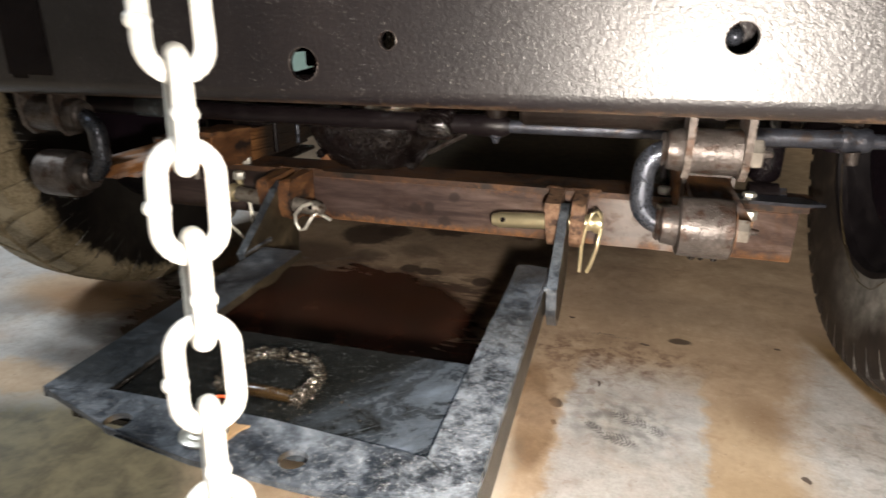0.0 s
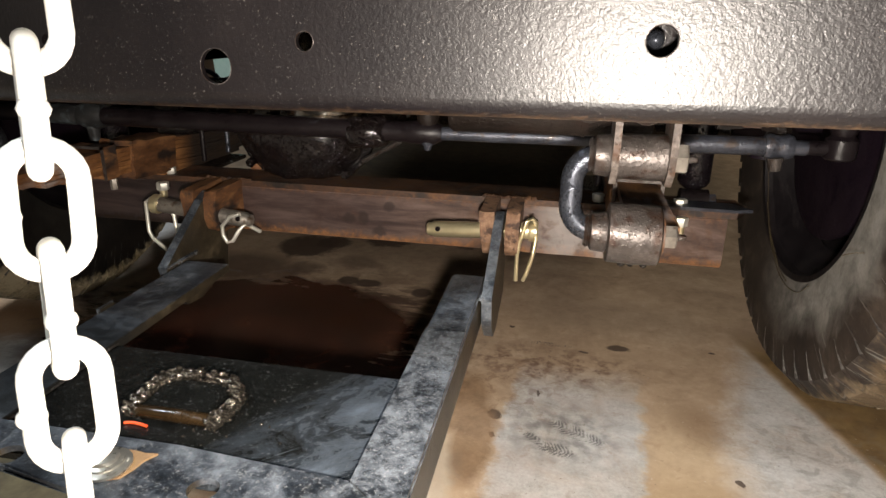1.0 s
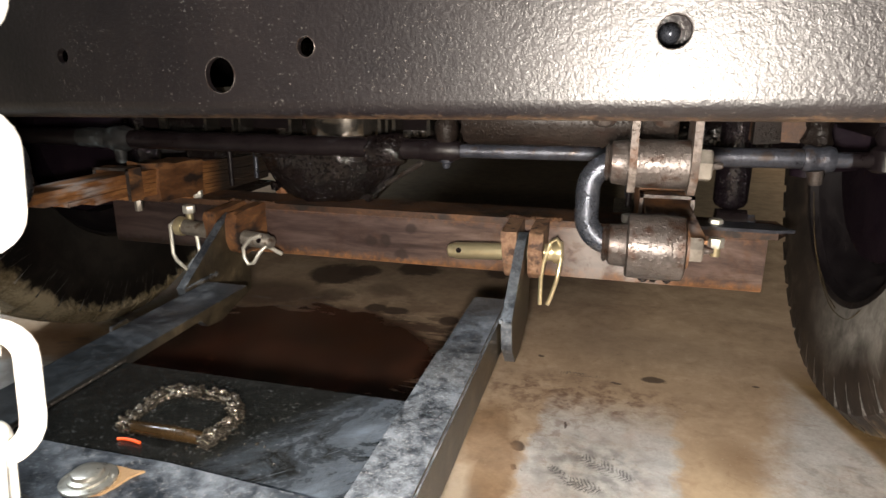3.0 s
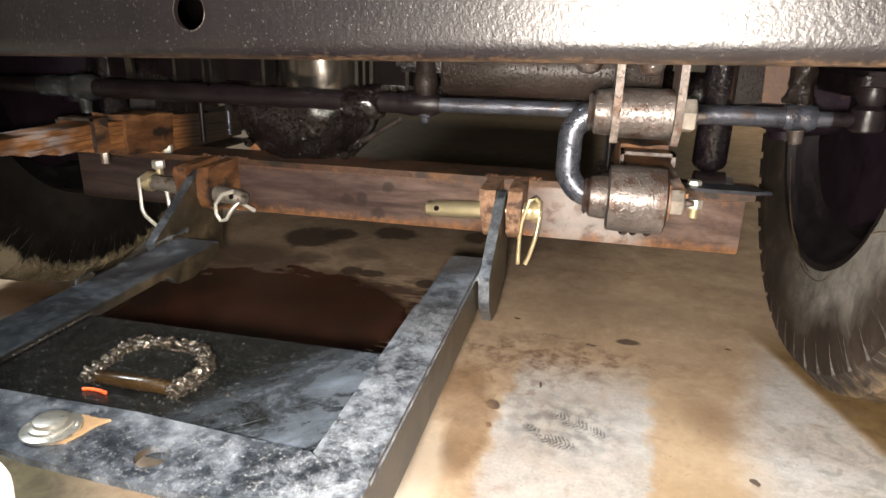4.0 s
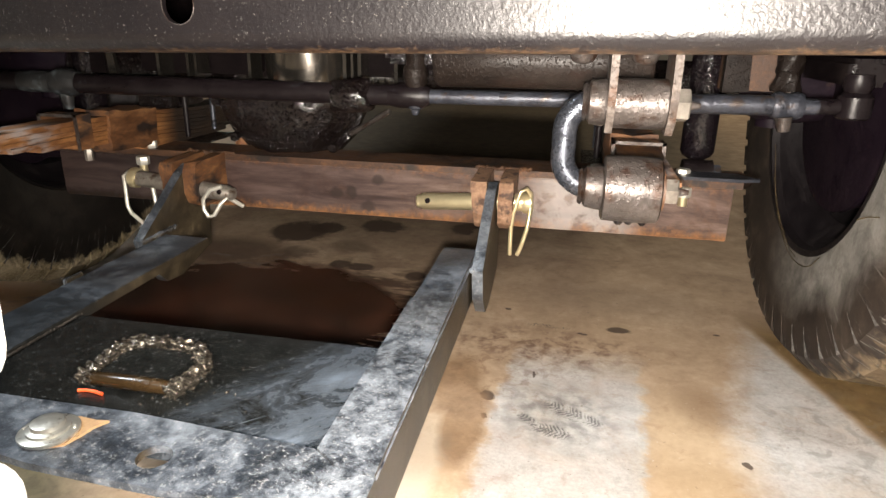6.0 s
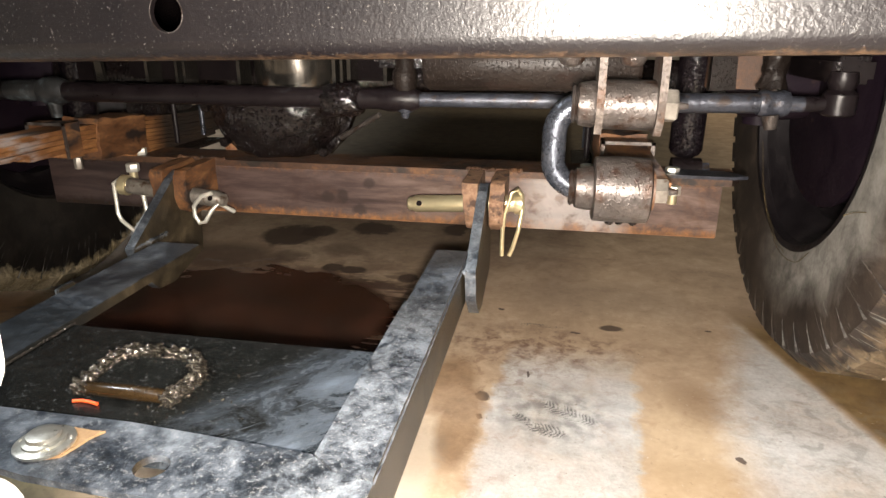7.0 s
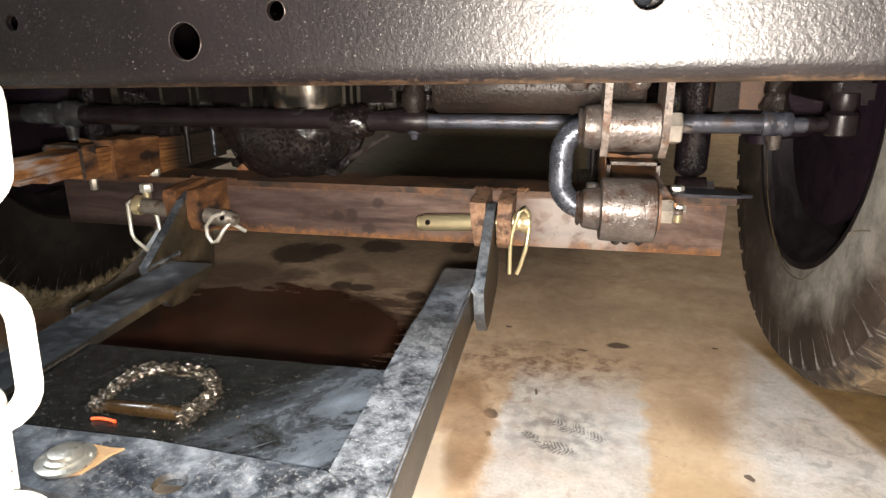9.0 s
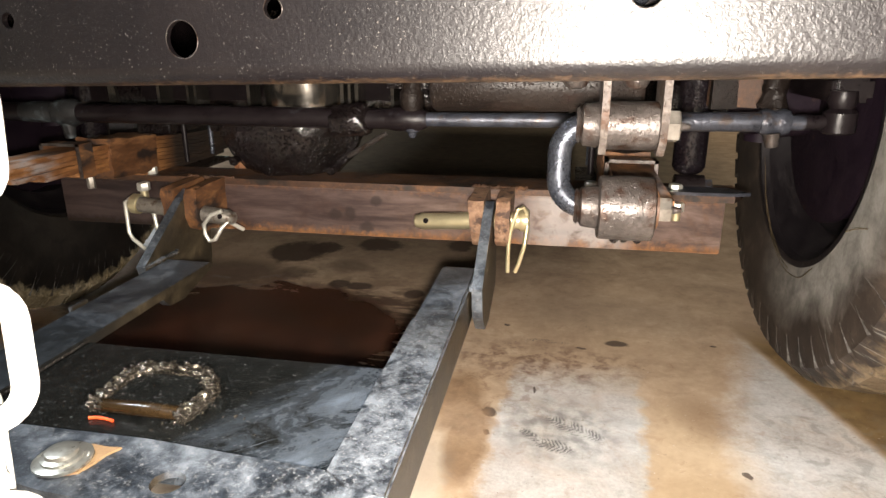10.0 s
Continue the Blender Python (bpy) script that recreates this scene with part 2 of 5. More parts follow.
def rubber(cy, tone, scuffed, mud_from, mud_low, mud_high, cz=0.342):
    """Tyre rubber: a scuffed grey band beside the rim, bare brown-black flank dimmed by tone, dried mud outside the
    radius mud_from.
    """
    m, nt, shader, co = start("dusty_rubber")
    xyz = nt.nodes.new("ShaderNodeSeparateXYZ")
    nt.links.new(co, xyz.inputs[0])
    a, b = mathn(nt, "SUBTRACT", xyz.outputs[1], cy), mathn(nt, "SUBTRACT", xyz.outputs[2], cz)
    rad = mathn(nt, "SQRT", mathn(nt, "ADD", mathn(nt, "MULTIPLY", a, a), mathn(nt, "MULTIPLY", b, b)))
    turn = mathn(nt, "ARCTAN2", b, a)
    n1, n2, n3 = noise_tex(nt, co, 11, 5, 0.6, 0.5), noise_tex(nt, co, 45, 5, 0.6, 0.6), noise_tex(nt, co, 240, 3, 0.6)
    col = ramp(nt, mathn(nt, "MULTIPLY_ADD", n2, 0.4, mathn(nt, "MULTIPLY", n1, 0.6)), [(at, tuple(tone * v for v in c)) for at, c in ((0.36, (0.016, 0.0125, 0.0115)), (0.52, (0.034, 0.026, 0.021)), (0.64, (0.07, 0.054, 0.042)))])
    scored = nt.nodes.new("ShaderNodeCombineXYZ")
    nt.links.new(mathn(nt, "MULTIPLY_ADD", rad, 1.1, turn), scored.inputs[0])
    nt.links.new(mathn(nt, "MULTIPLY", rad, 0.25), scored.inputs[1])
    scuff = mathn(nt, "MULTIPLY_ADD", rad, -18.0, mathn(nt, "MULTIPLY_ADD", n1, 2.4, 3.9), clamp=True)
    scuff = mathn(nt, "MULTIPLY", scuff, ramp(nt, mathn(nt, "MULTIPLY_ADD", n3, 0.3, mathn(nt, "MULTIPLY", n2, 0.7)), [(0.34, (0.45, 0.45, 0.45)), (0.6, (1, 1, 1))]))
    scuff = mathn(nt, "MULTIPLY", scuff, mathn(nt, "MULTIPLY_ADD", a, -5.0, 0.4, clamp=True))
    col = mix(nt, mathn(nt, "MULTIPLY", scuff, scuffed), col, (0.3, 0.295, 0.275))
    scratch = ramp(nt, noise_tex(nt, scored.outputs[0], 55, 3, 0.6), [(0.6, (0, 0, 0)), (0.68, (1, 1, 1))])
    scratch = mathn(nt, "MULTIPLY", scratch, mathn(nt, "MULTIPLY_ADD", rad, 30.0, -8.0, clamp=True))
    col = mix(nt, mathn(nt, "MULTIPLY", scratch, 0.5), col, (0.3, 0.3, 0.28))
    mud = mathn(nt, "MULTIPLY_ADD", mathn(nt, "SUBTRACT", rad, mud_from), 70.0, mathn(nt, "MULTIPLY", mathn(nt, "SUBTRACT", n2, 0.5), 4.0), clamp=True)
    col = mix(nt, mathn(nt, "MULTIPLY", mud, 0.92), col, ramp(nt, mathn(nt, "MULTIPLY_ADD", n3, 0.3, mathn(nt, "MULTIPLY", n1, 0.7)), [(0.4, mud_low), (0.58, mud_high)]))
    nt.links.new(col, shader.inputs["Base Color"])
    shader.inputs["Roughness"].default_value = 0.6
    shader.inputs["Specular IOR Level"].default_value = 0.3
    bump(nt, shader, mathn(nt, "MULTIPLY_ADD", n3, 0.5, n2), 0.4, 0.0008)
    return m


# left tyre's flank darkened and its mud lightened to stand in for uneven light
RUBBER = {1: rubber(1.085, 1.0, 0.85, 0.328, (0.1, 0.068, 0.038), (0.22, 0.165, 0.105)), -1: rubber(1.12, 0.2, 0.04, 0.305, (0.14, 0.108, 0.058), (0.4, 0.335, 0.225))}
SCRAPED = surface("scraped_rubber", [(0.44, (0.03, 0.026, 0.023)), (0.54, (0.12, 0.11, 0.1)), (0.66, (0.42, 0.42, 0.41))], 15, 260, (0.5, 0.7))
DRUM = surface("dark_wheel_steel", [(0.3, (0.0055, 0.003, 0.0065)), (0.7, (0.0135, 0.008, 0.0125))], 30, 200, (0.4, 0.7), 0.0, 0.9, 0.0014, (0.04, 0.025, 0.02), 45, (0.66, 0.76), spec=0.12)
PANMETAL = surface("engine_pan_metal", [(0.3, (0.1, 0.09, 0.078)), (0.7, (0.27, 0.245, 0.215))], 20, 160, (0.12, 0.24), 0.95, 0.25, 0.0005, stretch=(1, 1, 0.25))
TEAL = surface("pale_teal_paint", [(0.3, (0.45, 0.68, 0.6)), (0.7, (0.62, 0.8, 0.72))], 30, 200, (0.4, 0.6))
ORANGE = surface("orange_plastic", [(0.3, (0.75, 0.07, 0.015)), (0.7, (0.85, 0.11, 0.02))], 30, 200, (0.4, 0.5))
WELD = surface("weld_metal", [(0.3, (0.03, 0.026, 0.02)), (0.6, (0.16, 0.14, 0.115))], 120, 500, (0.08, 0.2), 0.8, 0.7, 0.0012, (0.02, 0.014, 0.009), 120, (0.54, 0.66))
WASHER = surface("galvanised_washer", [(0.3, (0.4, 0.4, 0.36)), (0.7, (0.62, 0.61, 0.56))], 70, 320, (0.24, 0.42), 0.85, 0.5, 0.0005, (0.2, 0.17, 0.12), 80, (0.62, 0.72))
RIMSTEEL = surface("dusty_rim_steel", [(0.34, (0.004, 0.0027, 0.004)), (0.54, (0.01, 0.0075, 0.009)), (0.7, (0.03, 0.024, 0.024))], 24, 200, (0.4, 0.65), 0.3, 0.8, 0.001, stretch=(3, 1, 1))
EARMETAL = surface("dusty_flame_cut_rust", [(0.3, (0.055, 0.026, 0.015)), (0.5, (0.19, 0.105, 0.06)), (0.68, (0.33, 0.21, 0.138))], 55, 300, (0.6, 0.9), 0.0, 1.0, 0.002, (0.05, 0.025, 0.015), 70, (0.54, 0.64))
VARNISH = surface("brown_varnish", [(0.3, (0.012, 0.007, 0.003)), (0.7, (0.034, 0.02, 0.008))], 40, 220, (0.14, 0.3))
TAN = surface("tan_rust_film", [(0.3, (0.2, 0.115, 0.055)), (0.7, (0.38, 0.255, 0.135))], 60, 300, (0.6, 0.85))
WALLPAINT = surface("wall_paint", [(0.3, (0.42, 0.4, 0.36)), (0.7, (0.55, 0.53, 0.48))], 1.2, 30, (0.7, 0.9))


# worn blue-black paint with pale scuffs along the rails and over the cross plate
def frame_paint():
    m, nt, shader, co = start("scuffed_frame_paint")
    n1, n2, n3 = noise_tex(nt, co, 19, 6, 0.6, 0.6), noise_tex(nt, co, 95, 7, 0.74, 0.3), noise_tex(nt, co, 420, 3, 0.6)
    col = ramp(nt, mathn(nt, "MULTIPLY_ADD", n1, 0.5, mathn(nt, "MULTIPLY", n2, 0.5)), [(0.38, (0.006, 0.008, 0.011)), (0.5, (0.022, 0.028, 0.038)), (0.64, (0.07, 0.085, 0.108))])
    # dirty brown sides, their duller light put into the colour by face direction
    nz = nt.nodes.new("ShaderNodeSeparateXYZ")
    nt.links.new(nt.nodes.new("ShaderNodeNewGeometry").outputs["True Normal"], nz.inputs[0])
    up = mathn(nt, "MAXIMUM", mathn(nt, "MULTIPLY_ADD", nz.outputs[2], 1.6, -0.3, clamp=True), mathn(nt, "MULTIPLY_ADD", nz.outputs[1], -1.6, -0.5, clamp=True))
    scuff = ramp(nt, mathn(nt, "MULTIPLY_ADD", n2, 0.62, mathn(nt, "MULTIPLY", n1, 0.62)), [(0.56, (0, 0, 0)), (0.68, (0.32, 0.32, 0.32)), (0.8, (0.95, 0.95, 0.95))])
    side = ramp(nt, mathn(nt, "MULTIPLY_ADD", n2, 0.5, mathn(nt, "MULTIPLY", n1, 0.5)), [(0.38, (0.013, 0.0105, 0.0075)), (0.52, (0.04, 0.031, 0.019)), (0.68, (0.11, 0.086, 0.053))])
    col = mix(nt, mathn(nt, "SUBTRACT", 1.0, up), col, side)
    # the doubler plate and the near bar are worn hardest
    xyz = nt.nodes.new("ShaderNodeSeparateXYZ")
    nt.links.new(co, xyz.inputs[0])
    worn = mathn(nt, "MULTIPLY", mathn(nt, "MULTIPLY_ADD", xyz.outputs[0], 30.0, 6.2, clamp=True), mathn(nt, "MULTIPLY_ADD", xyz.outputs[1], -30.0, 22.8, clamp=True))
    worn = mathn(nt, "MULTIPLY", worn, ramp(nt, mathn(nt, "MULTIPLY_ADD", n2, 0.75, mathn(nt, "MULTIPLY", n1, 0.25)), [(0.42, (0.02, 0.02, 0.02)), (0.5, (0.42, 0.42, 0.42)), (0.6, (1, 1, 1))]))
    # oil has darkened the near half of the flat rail
    oiled = mathn(nt, "MULTIPLY", mathn(nt, "MULTIPLY_ADD", xyz.outputs[0], -60.0, -26.0, clamp=True), mathn(nt, "MULTIPLY_ADD", xyz.outputs[1], -12.0, 9.0, clamp=True))
    oiled = mathn(nt, "SUBTRACT", 1.0, mathn(nt, "MULTIPLY", oiled, mathn(nt, "MULTIPLY_ADD", xyz.outputs[1], 60.0, -31.0, clamp=True)))
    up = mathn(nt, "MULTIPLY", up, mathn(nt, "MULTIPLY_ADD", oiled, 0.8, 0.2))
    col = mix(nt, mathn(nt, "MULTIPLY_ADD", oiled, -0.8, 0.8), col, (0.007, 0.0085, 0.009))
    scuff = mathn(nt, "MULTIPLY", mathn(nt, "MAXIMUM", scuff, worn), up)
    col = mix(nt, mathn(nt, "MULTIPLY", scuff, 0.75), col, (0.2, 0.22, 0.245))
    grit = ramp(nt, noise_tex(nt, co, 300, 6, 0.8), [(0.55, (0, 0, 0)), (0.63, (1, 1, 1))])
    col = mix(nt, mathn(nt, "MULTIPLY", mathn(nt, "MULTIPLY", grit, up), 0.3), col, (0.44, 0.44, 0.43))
    nt.links.new(col, shader.inputs["Base Color"])
    r = nt.nodes.new("ShaderNodeMapRange")
    r.inputs["To Min"].default_value, r.inputs["To Max"].default_value = 0.36, 0.7
    nt.links.new(scuff, r.inputs["Value"])
    nt.links.new(r.outputs[0], shader.inputs["Roughness"])
    bump(nt, shader, mathn(nt, "MULTIPLY_ADD", n3, 0.5, n2), 0.6, 0.0009)
    return m


# bare oiled plate with smeared chalky wipes
def plate_paint():
    m, nt, shader, co = start("oily_plate")
    swipe = along(nt, co, 40, 1.15, 1.7)
    n1, n2, n3 = noise_tex(nt, swipe, 22, 7, 0.7, 0.35), noise_tex(nt, co, 70, 6, 0.7, 0.5), noise_tex(nt, co, 420, 3, 0.6)
    cloud = noise_tex(nt, along(nt, co, 150, 1.0, 1.6), 19, 7, 0.72, 0.3)
    xyz = nt.nodes.new("ShaderNodeSeparateXYZ")
    nt.links.new(co, xyz.inputs[0])
    col = ramp(nt, n2, [(0.3, (0.0035, 0.0038, 0.0036)), (0.7, (0.013, 0.0135, 0.0128))])
    side = mathn(nt, "MULTIPLY_ADD", xyz.outputs[0], 15.0, mathn(nt, "MULTIPLY_ADD", xyz.outputs[1], -7.0, 8.1), clamp=True)
    wipe = mathn(nt, "MULTIPLY", mathn(nt, "MAXIMUM", ramp(nt, n1, [(0.44, (0, 0, 0)), (0.7, (1, 1, 1))]), ramp(nt, cloud, [(0.5, (0, 0, 0)), (0.72, (0.85, 0.85, 0.85))])), side)
    scratch = ramp(nt, noise_tex(nt, along(nt, co, 46, 5.0, 5.0), 120, 3, 0.6), [(0.6, (0, 0, 0)), (0.7, (1, 1, 1))])
    wipe = mathn(nt, "MAXIMUM", wipe, mathn(nt, "MULTIPLY", mathn(nt, "MULTIPLY", scratch, side), 0.45))
    col = mix(nt, mathn(nt, "MULTIPLY", wipe, 0.6), col, (0.16, 0.195, 0.245))
    # fine pale flecks over the whole plate
    pale_flecks = ramp(nt, noise_tex(nt, co, 330, 4, 0.7), [(0.6, (0, 0, 0)), (0.68, (1, 1, 1))])
    col = mix(nt, mathn(nt, "MULTIPLY", mathn(nt, "MULTIPLY", pale_flecks, n2), 0.35), col, (0.3, 0.31, 0.31))
    nt.links.new(col, shader.inputs["Base Color"])
    r = nt.nodes.new("ShaderNodeMapRange")
    r.inputs["To Min"].default_value, r.inputs["To Max"].default_value = 0.14, 0.6
    nt.links.new(wipe, r.inputs["Value"])
    nt.links.new(r.outputs[0], shader.inputs["Roughness"])
    shader.inputs["Specular IOR Level"].default_value = 0.25
    bump(nt, shader, mathn(nt, "MULTIPLY_ADD", n3, 0.5, n2), 0.7, 0.0009)
    return m


# angle iron: bare mill steel in the middle, rust along its edges
def beam_steel():
    m, nt, shader, co = start("bare_angle_iron")
    xyz = nt.nodes.new("ShaderNodeSeparateXYZ")
    nt.links.new(co, xyz.inputs[0])
    mp = nt.nodes.new("ShaderNodeMapping")
    mp.inputs["Scale"].default_value = (0.22, 1, 1.4)
    nt.links.new(co, mp.inputs["Vector"])
    n1, n2, n3 = noise_tex(nt, mp.outputs[0], 32, 6, 0.65, 0.4), noise_tex(nt, co, 90, 6, 0.7), noise_tex(nt, co, 420, 3)
    col = ramp(nt, n1, [(0.36, (0.032, 0.018, 0.014)), (0.48, (0.08, 0.049, 0.039)), (0.64, (0.155, 0.108, 0.087))])
    edge = mathn(nt, "ABSOLUTE", mathn(nt, "SUBTRACT", xyz.outputs[2], 0.209))
    edge = mathn(nt, "MULTIPLY_ADD", mathn(nt, "SUBTRACT", edge, 0.023), 90.0, mathn(nt, "MULTIPLY", mathn(nt, "SUBTRACT", n2, 0.5), 2.4), clamp=True)
    col = mix(nt, edge, col, ramp(nt, n2, [(0.35, (0.07, 0.03, 0.014)), (0.65, (0.24, 0.11, 0.042))]))
    pale = mathn(nt, "MULTIPLY", mathn(nt, "MULTIPLY", mathn(nt, "MULTIPLY_ADD", xyz.outputs[0], 22.0, 2.0, clamp=True), mathn(nt, "MULTIPLY_ADD", xyz.outputs[0], -26.0, 1.7, clamp=True)), ramp(nt, noise_tex(nt, co, 38, 6, 0.65, 0.4), [(0.36, (0.25, 0.25, 0.25)), (0.5, (1, 1, 1))]), clamp=True)
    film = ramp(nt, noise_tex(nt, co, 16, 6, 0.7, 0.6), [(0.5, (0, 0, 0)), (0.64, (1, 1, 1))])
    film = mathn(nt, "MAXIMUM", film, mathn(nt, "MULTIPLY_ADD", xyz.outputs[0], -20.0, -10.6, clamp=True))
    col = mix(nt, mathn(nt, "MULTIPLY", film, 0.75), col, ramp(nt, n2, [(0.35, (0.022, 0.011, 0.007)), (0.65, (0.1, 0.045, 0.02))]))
    # near-black towards the beam's far end
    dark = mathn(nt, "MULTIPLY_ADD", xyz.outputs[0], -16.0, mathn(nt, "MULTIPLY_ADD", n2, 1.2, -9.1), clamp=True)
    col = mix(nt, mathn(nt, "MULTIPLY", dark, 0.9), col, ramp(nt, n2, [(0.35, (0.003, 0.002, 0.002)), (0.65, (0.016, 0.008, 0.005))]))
    # purple mill scale along the middle of the far half
    scale = mathn(nt, "MULTIPLY", mathn(nt, "MULTIPLY_ADD", xyz.outputs[0], -9.0, -1.7, clamp=True), mathn(nt, "MULTIPLY_ADD", edge, -1.0, mathn(nt, "MULTIPLY_ADD", n1, 1.2, 0.35), clamp=True))
    col = mix(nt, mathn(nt, "MULTIPLY", scale, 0.7), col, ramp(nt, n1, [(0.4, (0.03, 0.019, 0.02)), (0.62, (0.085, 0.058, 0.054))]))
    col = mix(nt, mathn(nt, "MULTIPLY", pale, 0.5), col, (0.38, 0.36, 0.35))
    # greasy fingermarks
    for x, z, w, h in ((-0.336, 0.201, 0.009, 0.008), (-0.315, 0.203, 0.008, 0.01), (-0.292, 0.186, 0.01, 0.008), (-0.278, 0.222, 0.008, 0.007)):
        a, b = mathn(nt, "MULTIPLY_ADD", xyz.outputs[0], 1 / w, -x / w), mathn(nt, "MULTIPLY_ADD", xyz.outputs[2], 1 / h, -z / h)
        d = mathn(nt, "SQRT", mathn(nt, "ADD", mathn(nt, "MULTIPLY", a, a), mathn(nt, "MULTIPLY", b, b)))
        d = mathn(nt, "MULTIPLY_ADD", mathn(nt, "ADD", d, mathn(nt, "MULTIPLY", mathn(nt, "SUBTRACT", n2, 0.5), 1.2)), -2.0, 2.4, clamp=True)
        col = mix(nt, mathn(nt, "MULTIPLY", d, 0.75), col, (0.022, 0.014, 0.012))
    nt.links.new(col, shader.inputs["Base Color"])
    shader.inputs["Metallic"].default_value = 0.25
    r = nt.nodes.new("ShaderNodeMapRange")
    r.inputs["To Min"].default_value, r.inputs["To Max"].default_value = 0.42, 0.8
    nt.links.new(edge, r.inputs["Value"])
    nt.links.new(r.outputs[0], shader.inputs["Roughness"])
    bump(nt, shader, mathn(nt, "MULTIPLY_ADD", n3, 0.4, n2), 0.5, 0.0007)
    return m


# stained workshop concrete: brown film, pale strips of painted-in lamp light, an oil pool with splashes
def concrete():
    m, nt, shader, co = start("stained_concrete")
    xyz = nt.nodes.new("ShaderNodeSeparateXYZ")
    nt.links.new(co, xyz.inputs[0])
    big, mid, fine = noise_tex(nt, co, 5, 6, 0.6, 0.5), noise_tex(nt, co, 28, 6, 0.68, 0.3), noise_tex(nt, co, 260, 4, 0.6)
    jag = noise_tex(nt, co, 60, 4, 0.6)
    wob = mathn(nt, "MULTIPLY", mathn(nt, "SUBTRACT", mid, 0.5), 0.05)
    jig = mathn(nt, "MULTIPLY", mathn(nt, "SUBTRACT", jag, 0.5), 0.012)
    px, py = mathn(nt, "ADD", xyz.outputs[0], wob), mathn(nt, "SUBTRACT", xyz.outputs[1], wob)
    qx, qy = mathn(nt, "ADD", xyz.outputs[0], jig), mathn(nt, "SUBTRACT", xyz.outputs[1], jig)

    def band(v, lo, hi, soft):
        a = mathn(nt, "MULTIPLY_ADD", mathn(nt, "SUBTRACT", v, lo), 1.0 / soft, 0.5, clamp=True)
        b = mathn(nt, "MULTIPLY_ADD", mathn(nt, "SUBTRACT", hi, v), 1.0 / soft, 0.5, clamp=True)
        return mathn(nt, "MULTIPLY", a, b)

    def oval(u, v, x, y, rx, ry, soft):
        a, b = mathn(nt, "MULTIPLY", mathn(nt, "SUBTRACT", u, x), 1.0 / rx), mathn(nt, "MULTIPLY", mathn(nt, "SUBTRACT", v, y), 1.0 / ry)
        d = mathn(nt, "SQRT", mathn(nt, "ADD", mathn(nt, "MULTIPLY", a, a), mathn(nt, "MULTIPLY", b, b)))
        return mathn(nt, "MULTIPLY_ADD", mathn(nt, "SUBTRACT", 1.0, d), 1.0 / soft, 0.5, clamp=True)

    grain = noise_tex(nt, co, 120, 5, 0.7)
    col = ramp(nt, mathn(nt, "MULTIPLY_ADD", grain, 0.25, mathn(nt, "MULTIPLY_ADD", mid, 0.4, mathn(nt, "MULTIPLY", big, 0.35))), [(0.34, (0.325, 0.232, 0.156)), (0.5, (0.435, 0.322, 0.22)), (0.64, (0.53, 0.412, 0.298))])
    # darker concrete further under the vehicle
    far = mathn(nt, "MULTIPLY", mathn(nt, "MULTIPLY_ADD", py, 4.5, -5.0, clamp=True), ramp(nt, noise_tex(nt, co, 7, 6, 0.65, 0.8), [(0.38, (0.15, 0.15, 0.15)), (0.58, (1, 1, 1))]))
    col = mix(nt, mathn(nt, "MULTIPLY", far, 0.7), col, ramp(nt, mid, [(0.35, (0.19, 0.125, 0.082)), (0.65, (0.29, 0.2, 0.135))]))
    ochre = mathn(nt, "MULTIPLY", oval(px, py, 0.11, 0.8, 0.11, 0.1, 0.9), 0.3)
    col = mix(nt, ochre, col, (0.42, 0.31, 0.17))
    # pale areas stand in for ceiling light on the floor, put into the colour
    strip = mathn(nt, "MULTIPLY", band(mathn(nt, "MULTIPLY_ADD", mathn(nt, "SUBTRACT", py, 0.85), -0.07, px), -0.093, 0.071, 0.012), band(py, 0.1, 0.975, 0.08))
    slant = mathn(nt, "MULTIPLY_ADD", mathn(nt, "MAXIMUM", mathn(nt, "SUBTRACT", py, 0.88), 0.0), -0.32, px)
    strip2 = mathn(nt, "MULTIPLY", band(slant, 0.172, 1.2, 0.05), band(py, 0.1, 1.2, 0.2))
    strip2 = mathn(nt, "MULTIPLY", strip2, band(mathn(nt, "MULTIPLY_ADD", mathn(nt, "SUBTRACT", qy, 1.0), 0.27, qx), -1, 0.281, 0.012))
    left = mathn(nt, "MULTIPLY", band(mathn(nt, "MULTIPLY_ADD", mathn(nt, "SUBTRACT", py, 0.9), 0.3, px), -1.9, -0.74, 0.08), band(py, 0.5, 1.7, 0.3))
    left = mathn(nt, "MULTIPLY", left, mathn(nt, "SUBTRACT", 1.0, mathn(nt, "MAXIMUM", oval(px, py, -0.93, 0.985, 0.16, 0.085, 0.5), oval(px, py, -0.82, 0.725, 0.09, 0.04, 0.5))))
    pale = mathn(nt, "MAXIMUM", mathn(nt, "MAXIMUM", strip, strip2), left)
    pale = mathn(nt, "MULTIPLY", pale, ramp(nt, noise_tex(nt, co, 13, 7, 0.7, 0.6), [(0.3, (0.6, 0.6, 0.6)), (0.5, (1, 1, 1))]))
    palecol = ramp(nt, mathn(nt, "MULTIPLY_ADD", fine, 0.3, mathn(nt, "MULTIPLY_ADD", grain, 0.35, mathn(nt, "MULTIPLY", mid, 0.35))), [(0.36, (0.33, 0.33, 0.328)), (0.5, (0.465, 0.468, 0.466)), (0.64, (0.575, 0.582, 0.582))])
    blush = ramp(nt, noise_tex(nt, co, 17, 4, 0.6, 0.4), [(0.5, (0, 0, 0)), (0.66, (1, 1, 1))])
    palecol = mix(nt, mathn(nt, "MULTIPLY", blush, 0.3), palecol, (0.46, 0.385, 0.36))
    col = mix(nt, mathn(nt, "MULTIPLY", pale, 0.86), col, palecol)
